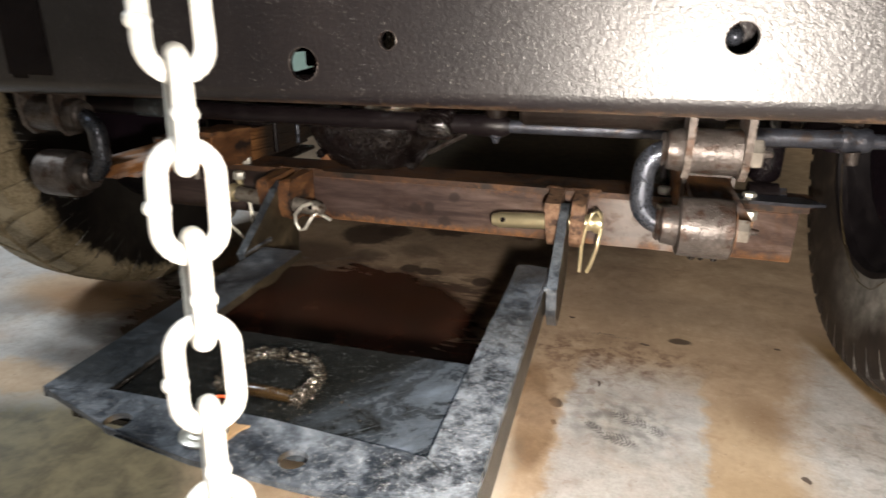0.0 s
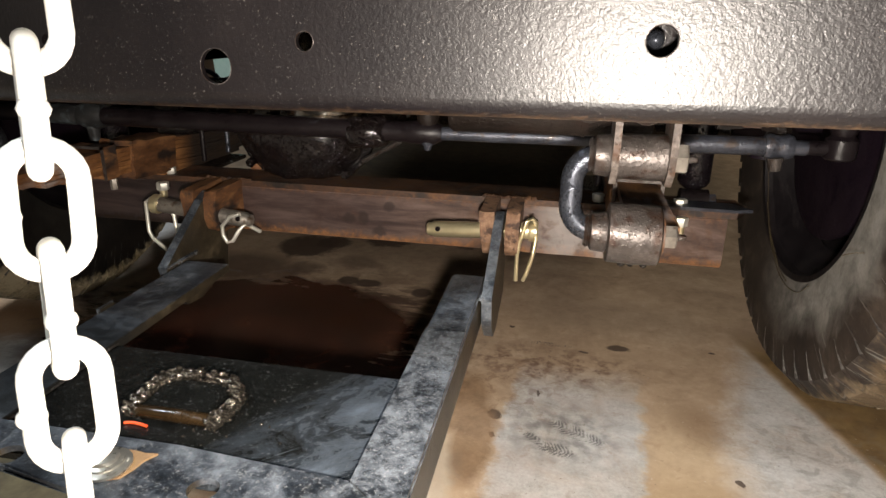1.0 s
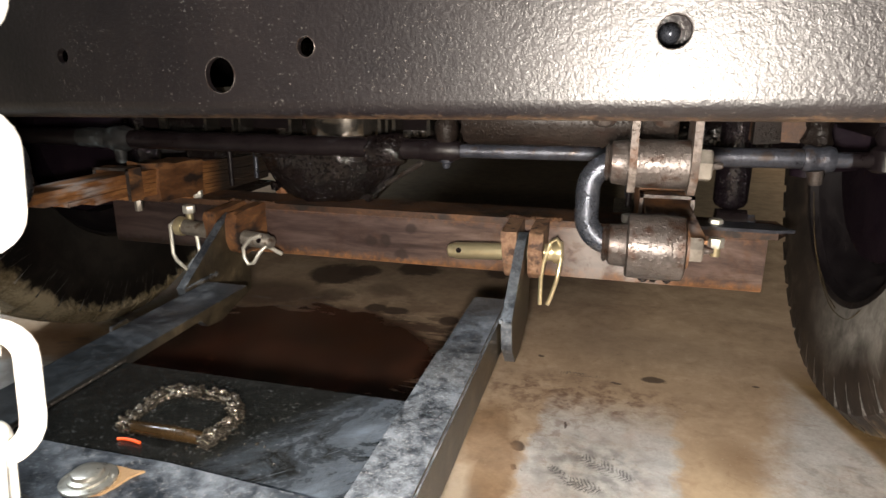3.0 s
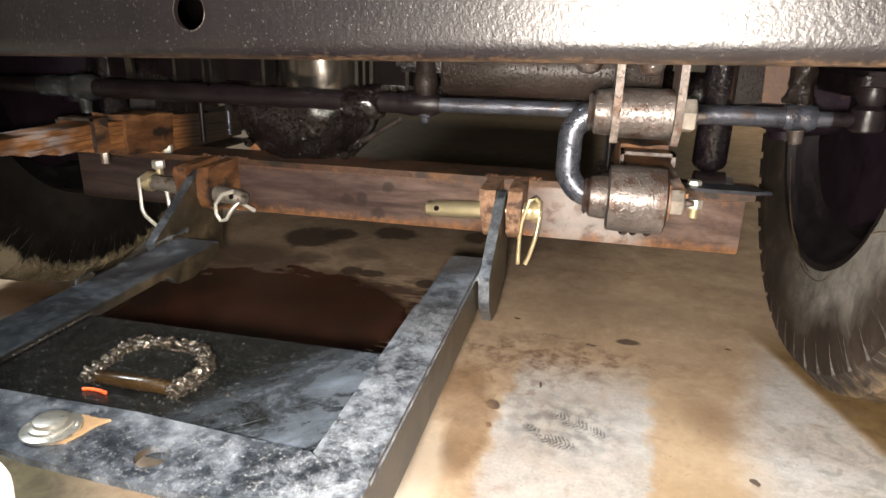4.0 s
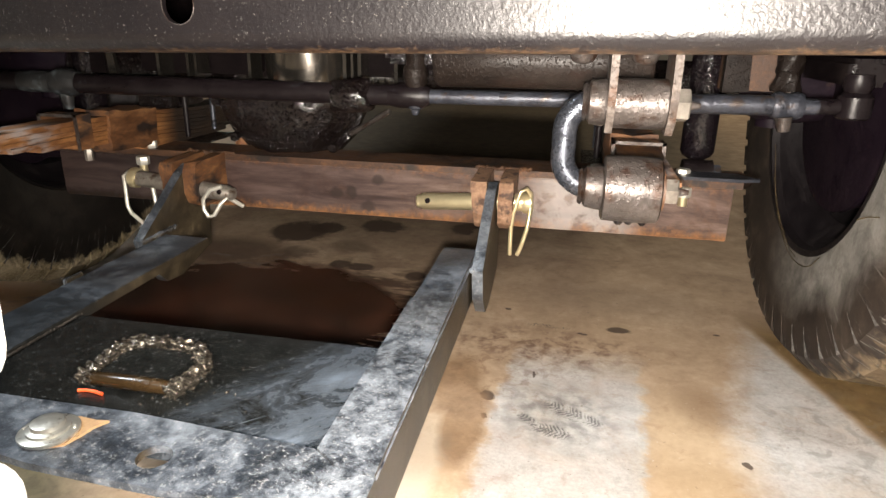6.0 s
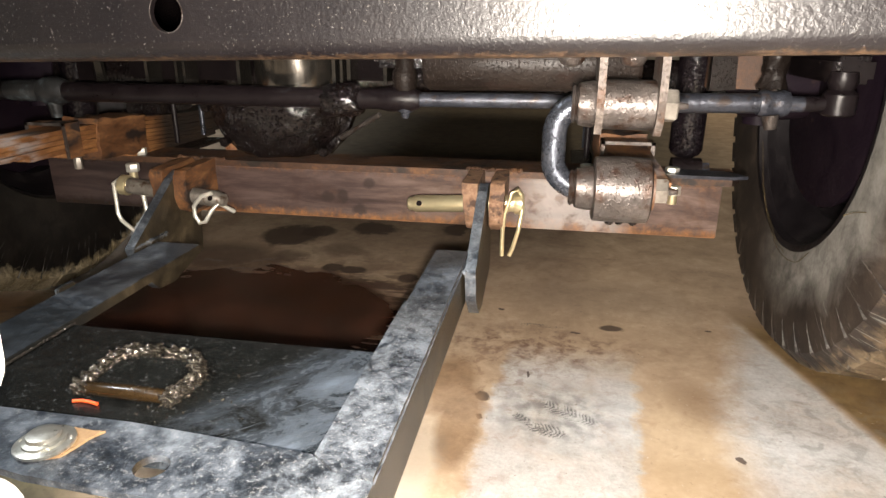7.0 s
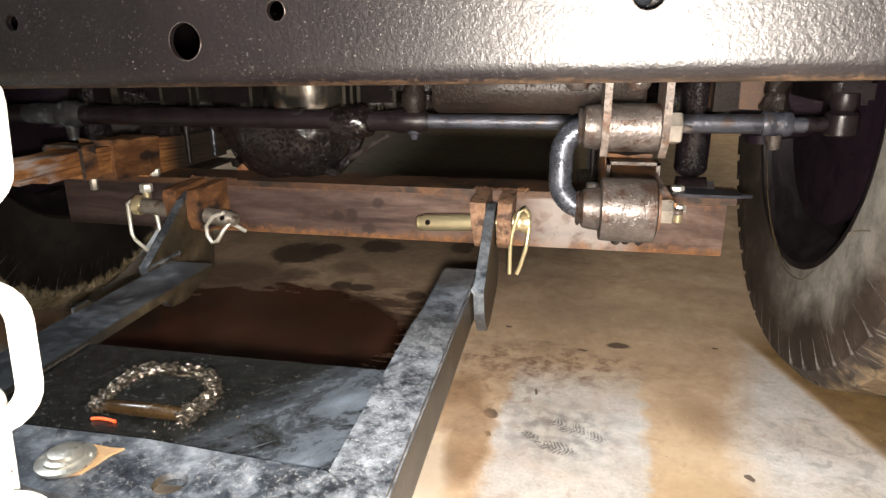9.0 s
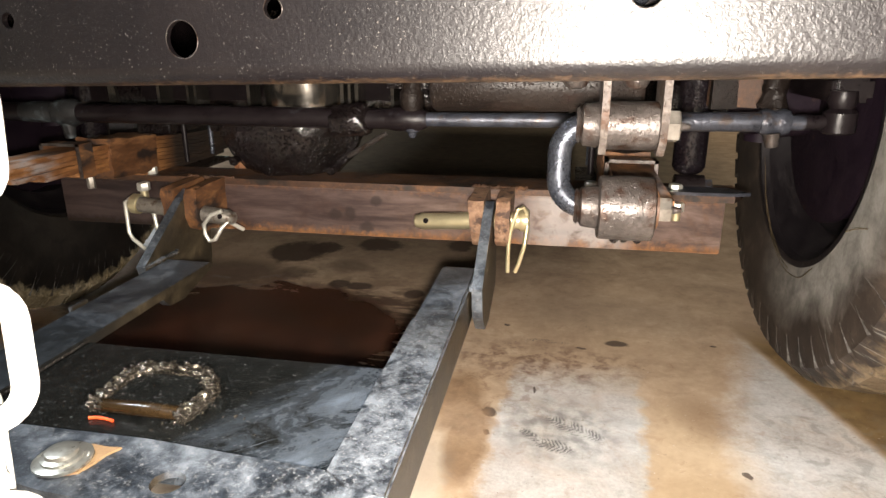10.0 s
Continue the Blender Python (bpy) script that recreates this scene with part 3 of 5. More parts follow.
    # shade in front of the tyre, painted as browner concrete
    tyre_shade = mathn(nt, "MULTIPLY", band(mathn(nt, "MULTIPLY_ADD", mathn(nt, "SUBTRACT", qy, 1.0), 0.27, qx), 0.284, 0.75, 0.014), band(py, 0.3, 1.15, 0.1))
    col = mix(nt, mathn(nt, "MULTIPLY", tyre_shade, 0.92), col, ramp(nt, mid, [(0.35, (0.1, 0.056, 0.016)), (0.65, (0.19, 0.118, 0.038))]))
    # brown and grey patches between the wheel and the frame
    col = mix(nt, mathn(nt, "MULTIPLY", oval(px, py, -0.9, 0.96, 0.12, 0.06, 0.7), 0.6), col, (0.22, 0.1, 0.03))
    col = mix(nt, mathn(nt, "MULTIPLY", oval(px, py, -1.0, 0.9, 0.06, 0.04, 0.9), 0.6), col, (0.16, 0.14, 0.12))
    # floor far under the engine darkened in colour to dim the lamps' light there
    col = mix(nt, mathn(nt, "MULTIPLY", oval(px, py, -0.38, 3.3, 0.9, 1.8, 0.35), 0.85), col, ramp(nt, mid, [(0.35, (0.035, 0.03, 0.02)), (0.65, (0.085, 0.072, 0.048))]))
    # dirt drifts and grit
    dirt = ramp(nt, noise_tex(nt, co, 14, 7, 0.72, 0.9), [(0.52, (0, 0, 0)), (0.68, (1, 1, 1))])
    col = mix(nt, mathn(nt, "MULTIPLY", dirt, 0.3), col, (0.2, 0.13, 0.085))
    rusty = ramp(nt, noise_tex(nt, co, 31, 6, 0.7, 0.8), [(0.58, (0, 0, 0)), (0.7, (1, 1, 1))])
    col = mix(nt, mathn(nt, "MULTIPLY", rusty, 0.35), col, (0.2, 0.1, 0.05))
    drift = mathn(nt, "MULTIPLY", oval(px, py, -0.05, 1.01, 0.13, 0.05, 0.9), ramp(nt, noise_tex(nt, co, 40, 5, 0.62, 0.2), [(0.46, (0, 0, 0)), (0.62, (1, 1, 1))]))
    col = mix(nt, mathn(nt, "MULTIPLY", drift, 0.85), col, (0.12, 0.06, 0.04))
    col = mix(nt, mathn(nt, "MULTIPLY", oval(px, py, 0.147, 0.9, 0.03, 0.04, 0.9), 0.45), col, (0.16, 0.085, 0.04))
    col = mix(nt, mathn(nt, "MULTIPLY", oval(px, py, 0.045, 1.2, 0.13, 0.07, 0.9), 0.25), col, (0.15, 0.115, 0.095))
    splatter = mathn(nt, "MULTIPLY", oval(px, py, -0.1, 0.95, 0.09, 0.12, 0.9), ramp(nt, noise_tex(nt, co, 55, 6, 0.68, 0.6), [(0.5, (0, 0, 0)), (0.6, (1, 1, 1))]))
    col = mix(nt, mathn(nt, "MULTIPLY", splatter, 0.42), col, (0.14, 0.065, 0.032))
    stain = mathn(nt, "MULTIPLY", oval(px, py, 0.26, 0.86, 0.09, 0.1, 0.9), ramp(nt, noise_tex(nt, co, 42, 6, 0.68, 0.6), [(0.5, (0, 0, 0)), (0.62, (1, 1, 1))]))
    col = mix(nt, mathn(nt, "MULTIPLY", stain, 0.45), col, (0.17, 0.16, 0.14))
    specks = ramp(nt, noise_tex(nt, co, 150, 3, 0.55), [(0.68, (0, 0, 0)), (0.72, (1, 1, 1))])
    col = mix(nt, mathn(nt, "MULTIPLY", specks, 0.5), col, (0.11, 0.07, 0.05))
    flecks = ramp(nt, noise_tex(nt, co, 210, 3, 0.55), [(0.68, (0, 0, 0)), (0.72, (1, 1, 1))])
    col = mix(nt, mathn(nt, "MULTIPLY", flecks, 0.4), col, (0.6, 0.56, 0.5))
    # two tread prints of a boot
    for x, y, turn, rx, ry in ((-0.006, 0.85, 0.5, 0.036, 0.012), (-0.028, 0.812, 0.25, 0.022, 0.011), (-0.05, 0.824, 0.7, 0.03, 0.006), (-0.045, 1.074, 0.05, 0.035, 0.005)):
        ux = mathn(nt, "ADD", mathn(nt, "MULTIPLY", mathn(nt, "SUBTRACT", qx, x), math.cos(turn)), mathn(nt, "MULTIPLY", mathn(nt, "SUBTRACT", qy, y), -math.sin(turn)))
        uy = mathn(nt, "ADD", mathn(nt, "MULTIPLY", mathn(nt, "SUBTRACT", qx, x), math.sin(turn)), mathn(nt, "MULTIPLY", mathn(nt, "SUBTRACT", qy, y), math.cos(turn)))
        wave = mathn(nt, "SINE", mathn(nt, "MULTIPLY", mathn(nt, "ADD", ux, mathn(nt, "MULTIPLY", mathn(nt, "ABSOLUTE", uy), 0.6)), 1350.0))
        mark = mathn(nt, "MULTIPLY", mathn(nt, "MULTIPLY_ADD", wave, 2.0, 0.4, clamp=True), oval(ux, uy, 0.0, 0.0, rx, ry, 0.35))
        mark = mathn(nt, "MULTIPLY", mark, ramp(nt, jag, [(0.38, (0.1, 0.1, 0.1)), (0.55, (1, 1, 1))]))
        col = mix(nt, mathn(nt, "MULTIPLY", mark, 0.92), col, (0.05, 0.048, 0.046))
    smudge = mathn(nt, "MULTIPLY", oval(px, py, -0.02, 0.845, 0.075, 0.06, 0.9), ramp(nt, jag, [(0.4, (0, 0, 0)), (0.62, (1, 1, 1))]))
    col = mix(nt, mathn(nt, "MULTIPLY", smudge, 0.7), col, (0.14, 0.137, 0.133))
    # oil pool under the axle, red-brown where it is thin
    ragged = nt.nodes.new("ShaderNodeMapping")
    ragged.inputs["Rotation"].default_value = (0, 0, -0.5)
    ragged.inputs["Scale"].default_value = (0.6, 1.4, 1)
    nt.links.new(co, ragged.inputs["Vector"])
    tear = mathn(nt, "MULTIPLY", mathn(nt, "SUBTRACT", noise_tex(nt, ragged.outputs[0], 17, 6, 0.62, 0.4), 0.5), 0.28)
    wx, wy = mathn(nt, "ADD", px, tear), mathn(nt, "SUBTRACT", py, tear)
    pool = oval(wx, wy, -0.525, 0.985, 0.3, 0.25, 0.16)
    edge = oval(wx, wy, -0.45, 1.06, 0.26, 0.26, 0.5)
    streak = ramp(nt, noise_tex(nt, co, 22, 5, 0.6, 1.0), [(0.44, (0, 0, 0)), (0.56, (1, 1, 1))])
    col = mix(nt, mathn(nt, "MULTIPLY", mathn(nt, "MULTIPLY", edge, streak), 0.4), col, (0.05, 0.018, 0.009))
    col = mix(nt, mathn(nt, "MULTIPLY", pool, 0.96), col, ramp(nt, big, [(0.4, (0.018, 0.0085, 0.007)), (0.62, (0.07, 0.023, 0.0135))]))
    slip = nt.nodes.new("ShaderNodeMapping")
    slip.inputs["Rotation"].default_value = (0, 0, -0.6)
    slip.inputs["Scale"].default_value = (0.45, 1.6, 1)
    nt.links.new(co, slip.inputs["Vector"])
    splash = ramp(nt, noise_tex(nt, slip.outputs[0], 24, 5, 0.6, 0.3), [(0.47, (0, 0, 0)), (0.54, (1, 1, 1))])
    col = mix(nt, mathn(nt, "MULTIPLY", mathn(nt, "MULTIPLY", splash, oval(px, py, -0.36, 1.13, 0.13, 0.11, 0.7)), 0.85), col, (0.045, 0.02, 0.011))
    # drips and splashes
    for x, y, rx, ry, deep in ((-0.66, 1.27, 0.11, 0.075, 0.75), (-0.534, 1.289, 0.034, 0.034, 0.6), (-0.442, 1.346, 0.04, 0.036, 0.42), (-0.31, 1.18, 0.045, 0.02, 0.3)):
        col = mix(nt, mathn(nt, "MULTIPLY", oval(px, py, x, y, rx, ry, 0.6), deep), col, (0.06, 0.033, 0.022))
    spots = ((-0.58, 1.42, 0.062, 0.07), (-0.53, 1.452, 0.036, 0.04), (-0.42, 1.495, 0.046, 0.045), (-0.428, 1.248, 0.02, 0.02), (-0.388, 1.243, 0.025, 0.018), (-0.28, 1.221, 0.018, 0.022),
             (-0.243, 1.52, 0.03, 0.04), (-0.374, 1.167, 0.034, 0.011), (-0.325, 1.134, 0.03, 0.01), (-0.41, 1.2, 0.016, 0.009),
             (0.057, 1.083, 0.017, 0.01), (-0.106, 0.868, 0.0085, 0.009), (-0.105, 0.826, 0.0035, 0.005), (0.168, 0.797, 0.0036, 0.005), (0.006, 1.059, 0.007, 0.003),
             (0.196, 1.099, 0.005, 0.003), (-0.107, 1.122, 0.004, 0.004), (-0.056, 0.93, 0.002, 0.008))
    sx = mathn(nt, "MULTIPLY_ADD", jig, 1.6, px)
    sy = mathn(nt, "MULTIPLY_ADD", mathn(nt, "SUBTRACT", noise_tex(nt, co, 33, 5, 0.6), 0.5), 0.06, mathn(nt, "SUBTRACT", py, jig))
    for x, y, rx, ry in spots:
        u, v = (sx, sy) if rx > 0.028 else (qx, qy)
        col = mix(nt, mathn(nt, "MULTIPLY", oval(u, v, x, y, rx, ry, 0.3), 0.86), col, (0.035, 0.018, 0.011))
    # lit strip and the rail's brown shade beside it, put into the floor colour
    col = mix(nt, mathn(nt, "MULTIPLY", oval(px, py, -0.158, 0.725, 0.024, 0.075, 0.6), 0.7), col, (0.5, 0.44, 0.36))
    rail_shade = mathn(nt, "MAXIMUM", oval(qx, qy, -0.126, 0.815, 0.024, 0.085, 0.4), oval(qx, qy, -0.148, 0.89, 0.03, 0.07, 0.5))
    col = mix(nt, mathn(nt, "MULTIPLY", rail_shade, 0.72), col, ramp(nt, mid, [(0.35, (0.15, 0.085, 0.042)), (0.65, (0.28, 0.17, 0.09))]))
    # dim olive shade in front of the frame, painted into the concrete
    col = mix(nt, mathn(nt, "MULTIPLY", oval(px, py, -0.66, 0.565, 0.23, 0.14, 0.4), 0.88), col, ramp(nt, mid, [(0.35, (0.05, 0.043, 0.018)), (0.62, (0.15, 0.125, 0.06))]))
    nt.links.new(col, shader.inputs["Base Color"])
    r = nt.nodes.new("ShaderNodeMapRange")
    r.inputs["To Min"].default_value, r.inputs["To Max"].default_value = 0.72, 0.24
    nt.links.new(pool, r.inputs["Value"])
    nt.links.new(r.outputs[0], shader.inputs["Roughness"])
    bump(nt, shader, mathn(nt, "MULTIPLY_ADD", fine, 0.4, mid), 0.25, 0.0012)
    return m


FRAME, PLATE, BEAM, CONCRETE = frame_paint(), plate_paint(), beam_steel(), concrete()


# ---------------------------------------------------------------- mesh helpers
HOME = {}


def thing(name, place, label, category, group="", kind=""):
    ob = new(name)
    ob.empty_display_size = 0.05
    ob.location = place
    HOME[ob.name] = Matrix.Translation(-Vector(place))
    return tagged(ob, label, category, group, kind)


def part(name, bm, material, parent=None, label="", sharp=38.0, bevel=0.0):
    """Links a bmesh as one mesh object under a thing or a part."""
    if bevel:
        edges = [e for e in bm.edges if len(e.link_faces) == 2 and e.calc_face_angle(0) > 0.7]
        bmesh.ops.bevel(bm, geom=edges, offset=bevel, segments=2, affect="EDGES", clamp_overlap=True)
    bmesh.ops.recalc_face_normals(bm, faces=bm.faces)
    me = bpy.data.meshes.new(name)
    bm.to_mesh(me)
    bm.free()
    me.shade_smooth()
    me.set_sharp_from_angle(angle=radians(sharp))
    me.materials.append(material)
    ob = new(name, me)
    if parent:
        ob.parent = parent
        ob.matrix_parent_inverse = HOME.get(parent.name, Matrix())
    if label:
        ob["label"] = label
    return ob


def box(bm, lo, hi, turn=None):
    m = Matrix.Translation([(a + b) / 2 for a, b in zip(lo, hi)]) @ (turn or Matrix()) @ Matrix.Diagonal([b - a for a, b in zip(lo, hi)] + [1])
    bmesh.ops.create_cube(bm, size=1, matrix=m)
    return bm


def rod(bm, a, b, r, r2=None, seg=24, rings=None):
    """A solid of revolution from a to b; rings: (share of the way, radius) rows in place of one radius."""
    a, b = Vector(a), Vector(b)
    d = b - a
    z = d.normalized()
    x = z.orthogonal().normalized()
    y = z.cross(x)
    rows = rings or [(0, r), (1, r if r2 is None else r2)]
    loops = []
    for s, rad in rows:
        c = a + d * s
        loops.append([bm.verts.new(c + rad * (math.cos(t) * x + math.sin(t) * y)) for t in (2 * math.pi * i / seg for i in range(seg))])
    for p, q in zip(loops, loops[1:]):
        for i in range(seg):
            bm.faces.new((p[i], p[(i + 1) % seg], q[(i + 1) % seg], q[i]))
    bm.faces.new(loops[0][::-1])
    bm.faces.new(loops[-1])
    return bm


def sweep(bm, path, r, seg=12, closed=False, flat=1.0):
    """A round bar bent along a path."""
    path = [Vector(p) for p in path]
    n = len(path)
    loops, up = [], None
    for i, p in enumerate(path):
        a = path[(i - 1) % n] if closed or i else p
        b = path[(i + 1) % n] if closed or i < n - 1 else p
        z = (b - a).normalized()
        x = z.orthogonal().normalized() if up is None else (up - up.project(z)).normalized()
        up, y = x, z.cross(x)
        rad = r[i] if isinstance(r, (list, tuple)) else r
        loops.append([bm.verts.new(p + rad * (math.cos(t) * x + flat * math.sin(t) * y)) for t in (2 * math.pi * k / seg for k in range(seg))])
    pairs = list(zip(loops, loops[1:]))
    if closed:
        pairs.append((loops[-1], loops[0]))
    for p, q in pairs:
        for k in range(seg):
            bm.faces.new((p[k], p[(k + 1) % seg], q[(k + 1) % seg], q[k]))
    if not closed:
        bm.faces.new(loops[0][::-1])
        bm.faces.new(loops[-1])
    return bm


def prism(bm, outline, axis, lo, hi):
    """An outline in the plane across an axis (0 x, 1 y, 2 z), drawn out from lo to hi."""
    def at(p, v):
        q = list(p)
        q.insert(axis, v)
        return q
    a, b = [bm.verts.new(at(p, lo)) for p in outline], [bm.verts.new(at(p, hi)) for p in outline]
    n = len(outline)
    for i in range(n):
        bm.faces.new((a[i], a[(i + 1) % n], b[(i + 1) % n], b[i]))
    bm.faces.new(a[::-1])
    bm.faces.new(b)
    return bm


def pierced(bm, outline, holes, axis, lo, hi, seg=32):
    """A plate in the plane across an axis with round holes (u, v, r) through it, from lo to hi."""
    def at(p, v):
        q = list(p)
        q.insert(axis, v)
        return q
    loops = [outline] + [[(u + r * math.cos(2 * math.pi * i / seg), v + r * math.sin(2 * math.pi * i / seg)) for i in range(seg)] for u, v, r in holes]
    for w in (lo, hi):
        edges = []
        for pts in loops:
            vs = [bm.verts.new(at(p, w)) for p in pts]
            edges += [bm.edges.new((vs[i], vs[(i + 1) % len(vs)])) for i in range(len(vs))]
        bmesh.ops.triangle_fill(bm, use_beauty=True, use_dissolve=False, edges=edges)
    for pts in loops:
        n = len(pts)
        a, b = [bm.verts.new(at(p, lo)) for p in pts], [bm.verts.new(at(p, hi)) for p in pts]
        for i in range(n):
            bm.faces.new((a[i], a[(i + 1) % n], b[(i + 1) % n], b[i]))
    bmesh.ops.remove_doubles(bm, verts=bm.verts, dist=1e-6)
    return bm


def dense(rows, n):
    """Rows of a turned profile with n steps in each stretch."""
    out = []
    for (s0, r0), (s1, r1) in zip(rows, rows[1:]):
        out += [(s0 + (s1 - s0) * k / n, r0 + (r1 - r0) * k / n) for k in range(n)]
    return out + [rows[-1]]


def smooth(pts, steps=8):
    """A soft curve through the points."""
    pts = [Vector(p) for p in pts]
    ends = [2 * pts[0] - pts[1]] + pts + [2 * pts[-1] - pts[-2]]
    out = []
    for i in range(len(pts) - 1):
        a, b, c, d = ends[i:i + 4]
        for k in range(steps):
            u = k / steps
            out.append(0.5 * (2 * b + (c - a) * u + (2 * a - 5 * b + 4 * c - d) * u * u + (3 * b - a - 3 * c + d) * u ** 3))
    return out + [pts[-1]]


def hexagon(bm, a, b, r):
    return rod(bm, a, b, r, seg=6, rings=[(0, r * 0.92), (0.08, r), (0.9, r), (1, r * 0.9)])


def B():
    return bmesh.new()


MID = -0.305   # the vehicle's centre line

# ---------------------------------------------------------------- the garage
def slab(name, lo, hi, material, label):
    ob = part(name, box(B(), lo, hi), material)
    return tagged(ob, label, name.split("_")[0], kind="structure")


slab("floor", (-5, -4, -0.1), (5, 9, 0), CONCRETE, "stained brown workshop concrete with oil and pools of light painted pale")
slab("wall_north", (-5, 9, 0), (5, 9.15, 2.8), WALLPAINT, "plain painted garage wall behind the vehicle")
slab("wall_south", (-5, -4.15, 0), (5, -4, 2.8), WALLPAINT, "plain painted garage wall in front of the vehicle")
slab("wall_west", (-5.15, -4.15, 0), (-5, 9.15, 2.8), WALLPAINT, "plain painted garage side wall")
slab("wall_east", (5, -4.15, 0), (5.15, 9.15, 2.8), WALLPAINT, "plain painted garage side wall")
slab("ceiling", (-5.15, -4.15, 2.8), (5.15, 9.15, 2.95), WALLPAINT, "plain pale garage ceiling")


# ---------------------------------------------------------------- the vehicle: bumper
def bumper():
    t = thing("front_bumper", (MID, 0.615, 0.40), "black painted steel channel bumper with drilled holes and rusty lip", "bumper")
    top, low, rad = 0.56, 0.412, 0.014
    holes = [(-0.299, 0.4258, 0.0125), (-0.2305, 0.445, 0.0067), (0.0075, 0.4527, 0.0099), (-0.434, 0.439, 0.0055), (-0.62, 0.453, 0.0098)]
    x0, x1 = MID - 0.72, MID + 0.72
    # skewed and tilted so that highlight and lip fit the camera's view
    skew, tilt, pivot = 0.09, 0.0228, 0.03
    lean = Matrix(((1, 0, 0, 0), (-skew, 1, 0, skew * pivot), (tilt, 0, 1, 0.0018), (0, 0, 0, 1)))
    # holes shifted along the camera's line of sight to keep their place in view
    seated = []
    for x, z, r in holes:
        f = 1.0
        for step in range(4):
            f = 1.0 + skew * (pivot + 0.04 - (x + 0.04) * f) / 0.419
        u, h = -0.04 + (x + 0.04) * f, 0.424 + (z - 0.424) * f
        seated.append((u, h - tilt * u - 0.0018, r * f))
    holes = seated

    def leaning(bm):
        bm.transform(lean)
        return bm

    part("face", leaning(pierced(B(), [(x0, low), (x1, low), (x1, top), (x0, top)], [(h[0], h[1], h[2]) for h in holes], 1, 0.619, 0.6245)), BUMPER, t)
    pts = []
    for i in range(9):
        a = math.pi + 0.5 * math.pi * i / 8
        pts.append((0.619 + rad + rad * math.cos(a), low + rad * math.sin(a)))
    inner = [(0.619 + rad + (rad - 0.0055) * math.cos(math.pi + 0.5 * math.pi * i / 8), low + (rad - 0.0055) * math.sin(math.pi + 0.5 * math.pi * i / 8)) for i in range(9)][::-1]
    outline = pts + [(0.672, low - rad), (0.672, low - rad + 0.0055)] + inner
    part("lower_flange", leaning(prism(B(), outline, 0, x0, x1)), BUMPER, t)
    for hx, hz, hr in holes[:3]:
        ring = [(hx + (hr + 0.0002) * math.cos(a), 0.6192, hz + (hr + 0.0002) * math.sin(a)) for a in (2 * math.pi * i / 40 for i in range(40))]
        part("hole_edge", leaning(sweep(B(), ring, 0.0004, seg=8, closed=True)), LINKMETAL, t, "bare worn edge of a drilled hole")
    part("upper_flange", leaning(box(B(), (x0, 0.619, top), (x1, 0.672, top + 0.006))), BUMPER, t)
    for x in (0.007, -0.66):
        part("bolt_head", rod(B(), (x, 0.664 - skew * x, 0.453), (x, 0.647 - skew * x, 0.453), 0.006, seg=18, rings=[(0, 0.0068), (0.4, 0.0068), (0.7, 0.0055), (0.9, 0.0035), (1, 0.0012)]), POLISHED, t, "bright bolt end inside the hole")
    return t


bumper()


# chassis rails over the springs, the floor pan over everything behind
VEHICLE = None


def chassis():
    for s in (1, -1):
        x = MID + s * 0.325
        t = thing("chassis_rail", (x, 1.5, 0.40), "black oily steel chassis rail above the leaf spring", "chassis", "chassis rails")
        part("channel", box(B(), (x - 0.03, 0.675, 0.402), (x + 0.03, 3.4, 0.5)), BLACK, t, bevel=0.004)
        for dx in (-0.05, -0.0075):
            part("bolt", rod(B(), (x + s * dx, 0.69, 0.391), (x + s * dx, 0.69, 0.402), 0.0105, seg=18, rings=[(0, 0.004), (0.15, 0.0075), (0.5, 0.0095), (0.8, 0.0105), (1, 0.0105)]), LINKMETAL, t)
    global VEHICLE
    t = VEHICLE = thing("utility_vehicle", (MID, 2.2, 0.0), "dark bodied utility vehicle standing on lugged tyres", "vehicle")
    # unseen body boxes, added to keep the ceiling light off the underside
    part("floor_pan", box(B(), (MID - 0.72, 0.95, 0.56), (MID + 0.72, 3.6, 0.6)), BLACK, t)
    part("front_panel", box(B(), (MID - 0.45, 0.78, 0.58), (MID + 0.45, 0.82, 1.1)), BLACK, t)
    part("tub", box(B(), (MID - 0.72, 1.75, 0.6), (MID + 0.72, 3.6, 1.1)), BLACK, t, bevel=0.03)
    part("hood", box(B(), (MID - 0.42, 0.83, 0.62), (MID + 0.42, 1.75, 1.08)), BLACK, t, bevel=0.04)
    for s in (1, -1):
        lo, hi = sorted((MID + s * 0.45, MID + s * 0.84))
        part("fender", box(B(), (lo, 0.72, 0.86), (hi, 1.6, 0.9)), BLACK, t, bevel=0.01)


chassis()


# ---------------------------------------------------------------- springs, shackles, hangers
EYE_Y, EYE_UP, EYE_LOW = 0.71, 0.3625, 0.2975
EYE_X, SPRING_X = {1: 0.0145, -1: -0.648}, {1: 0.034, -1: -0.636}


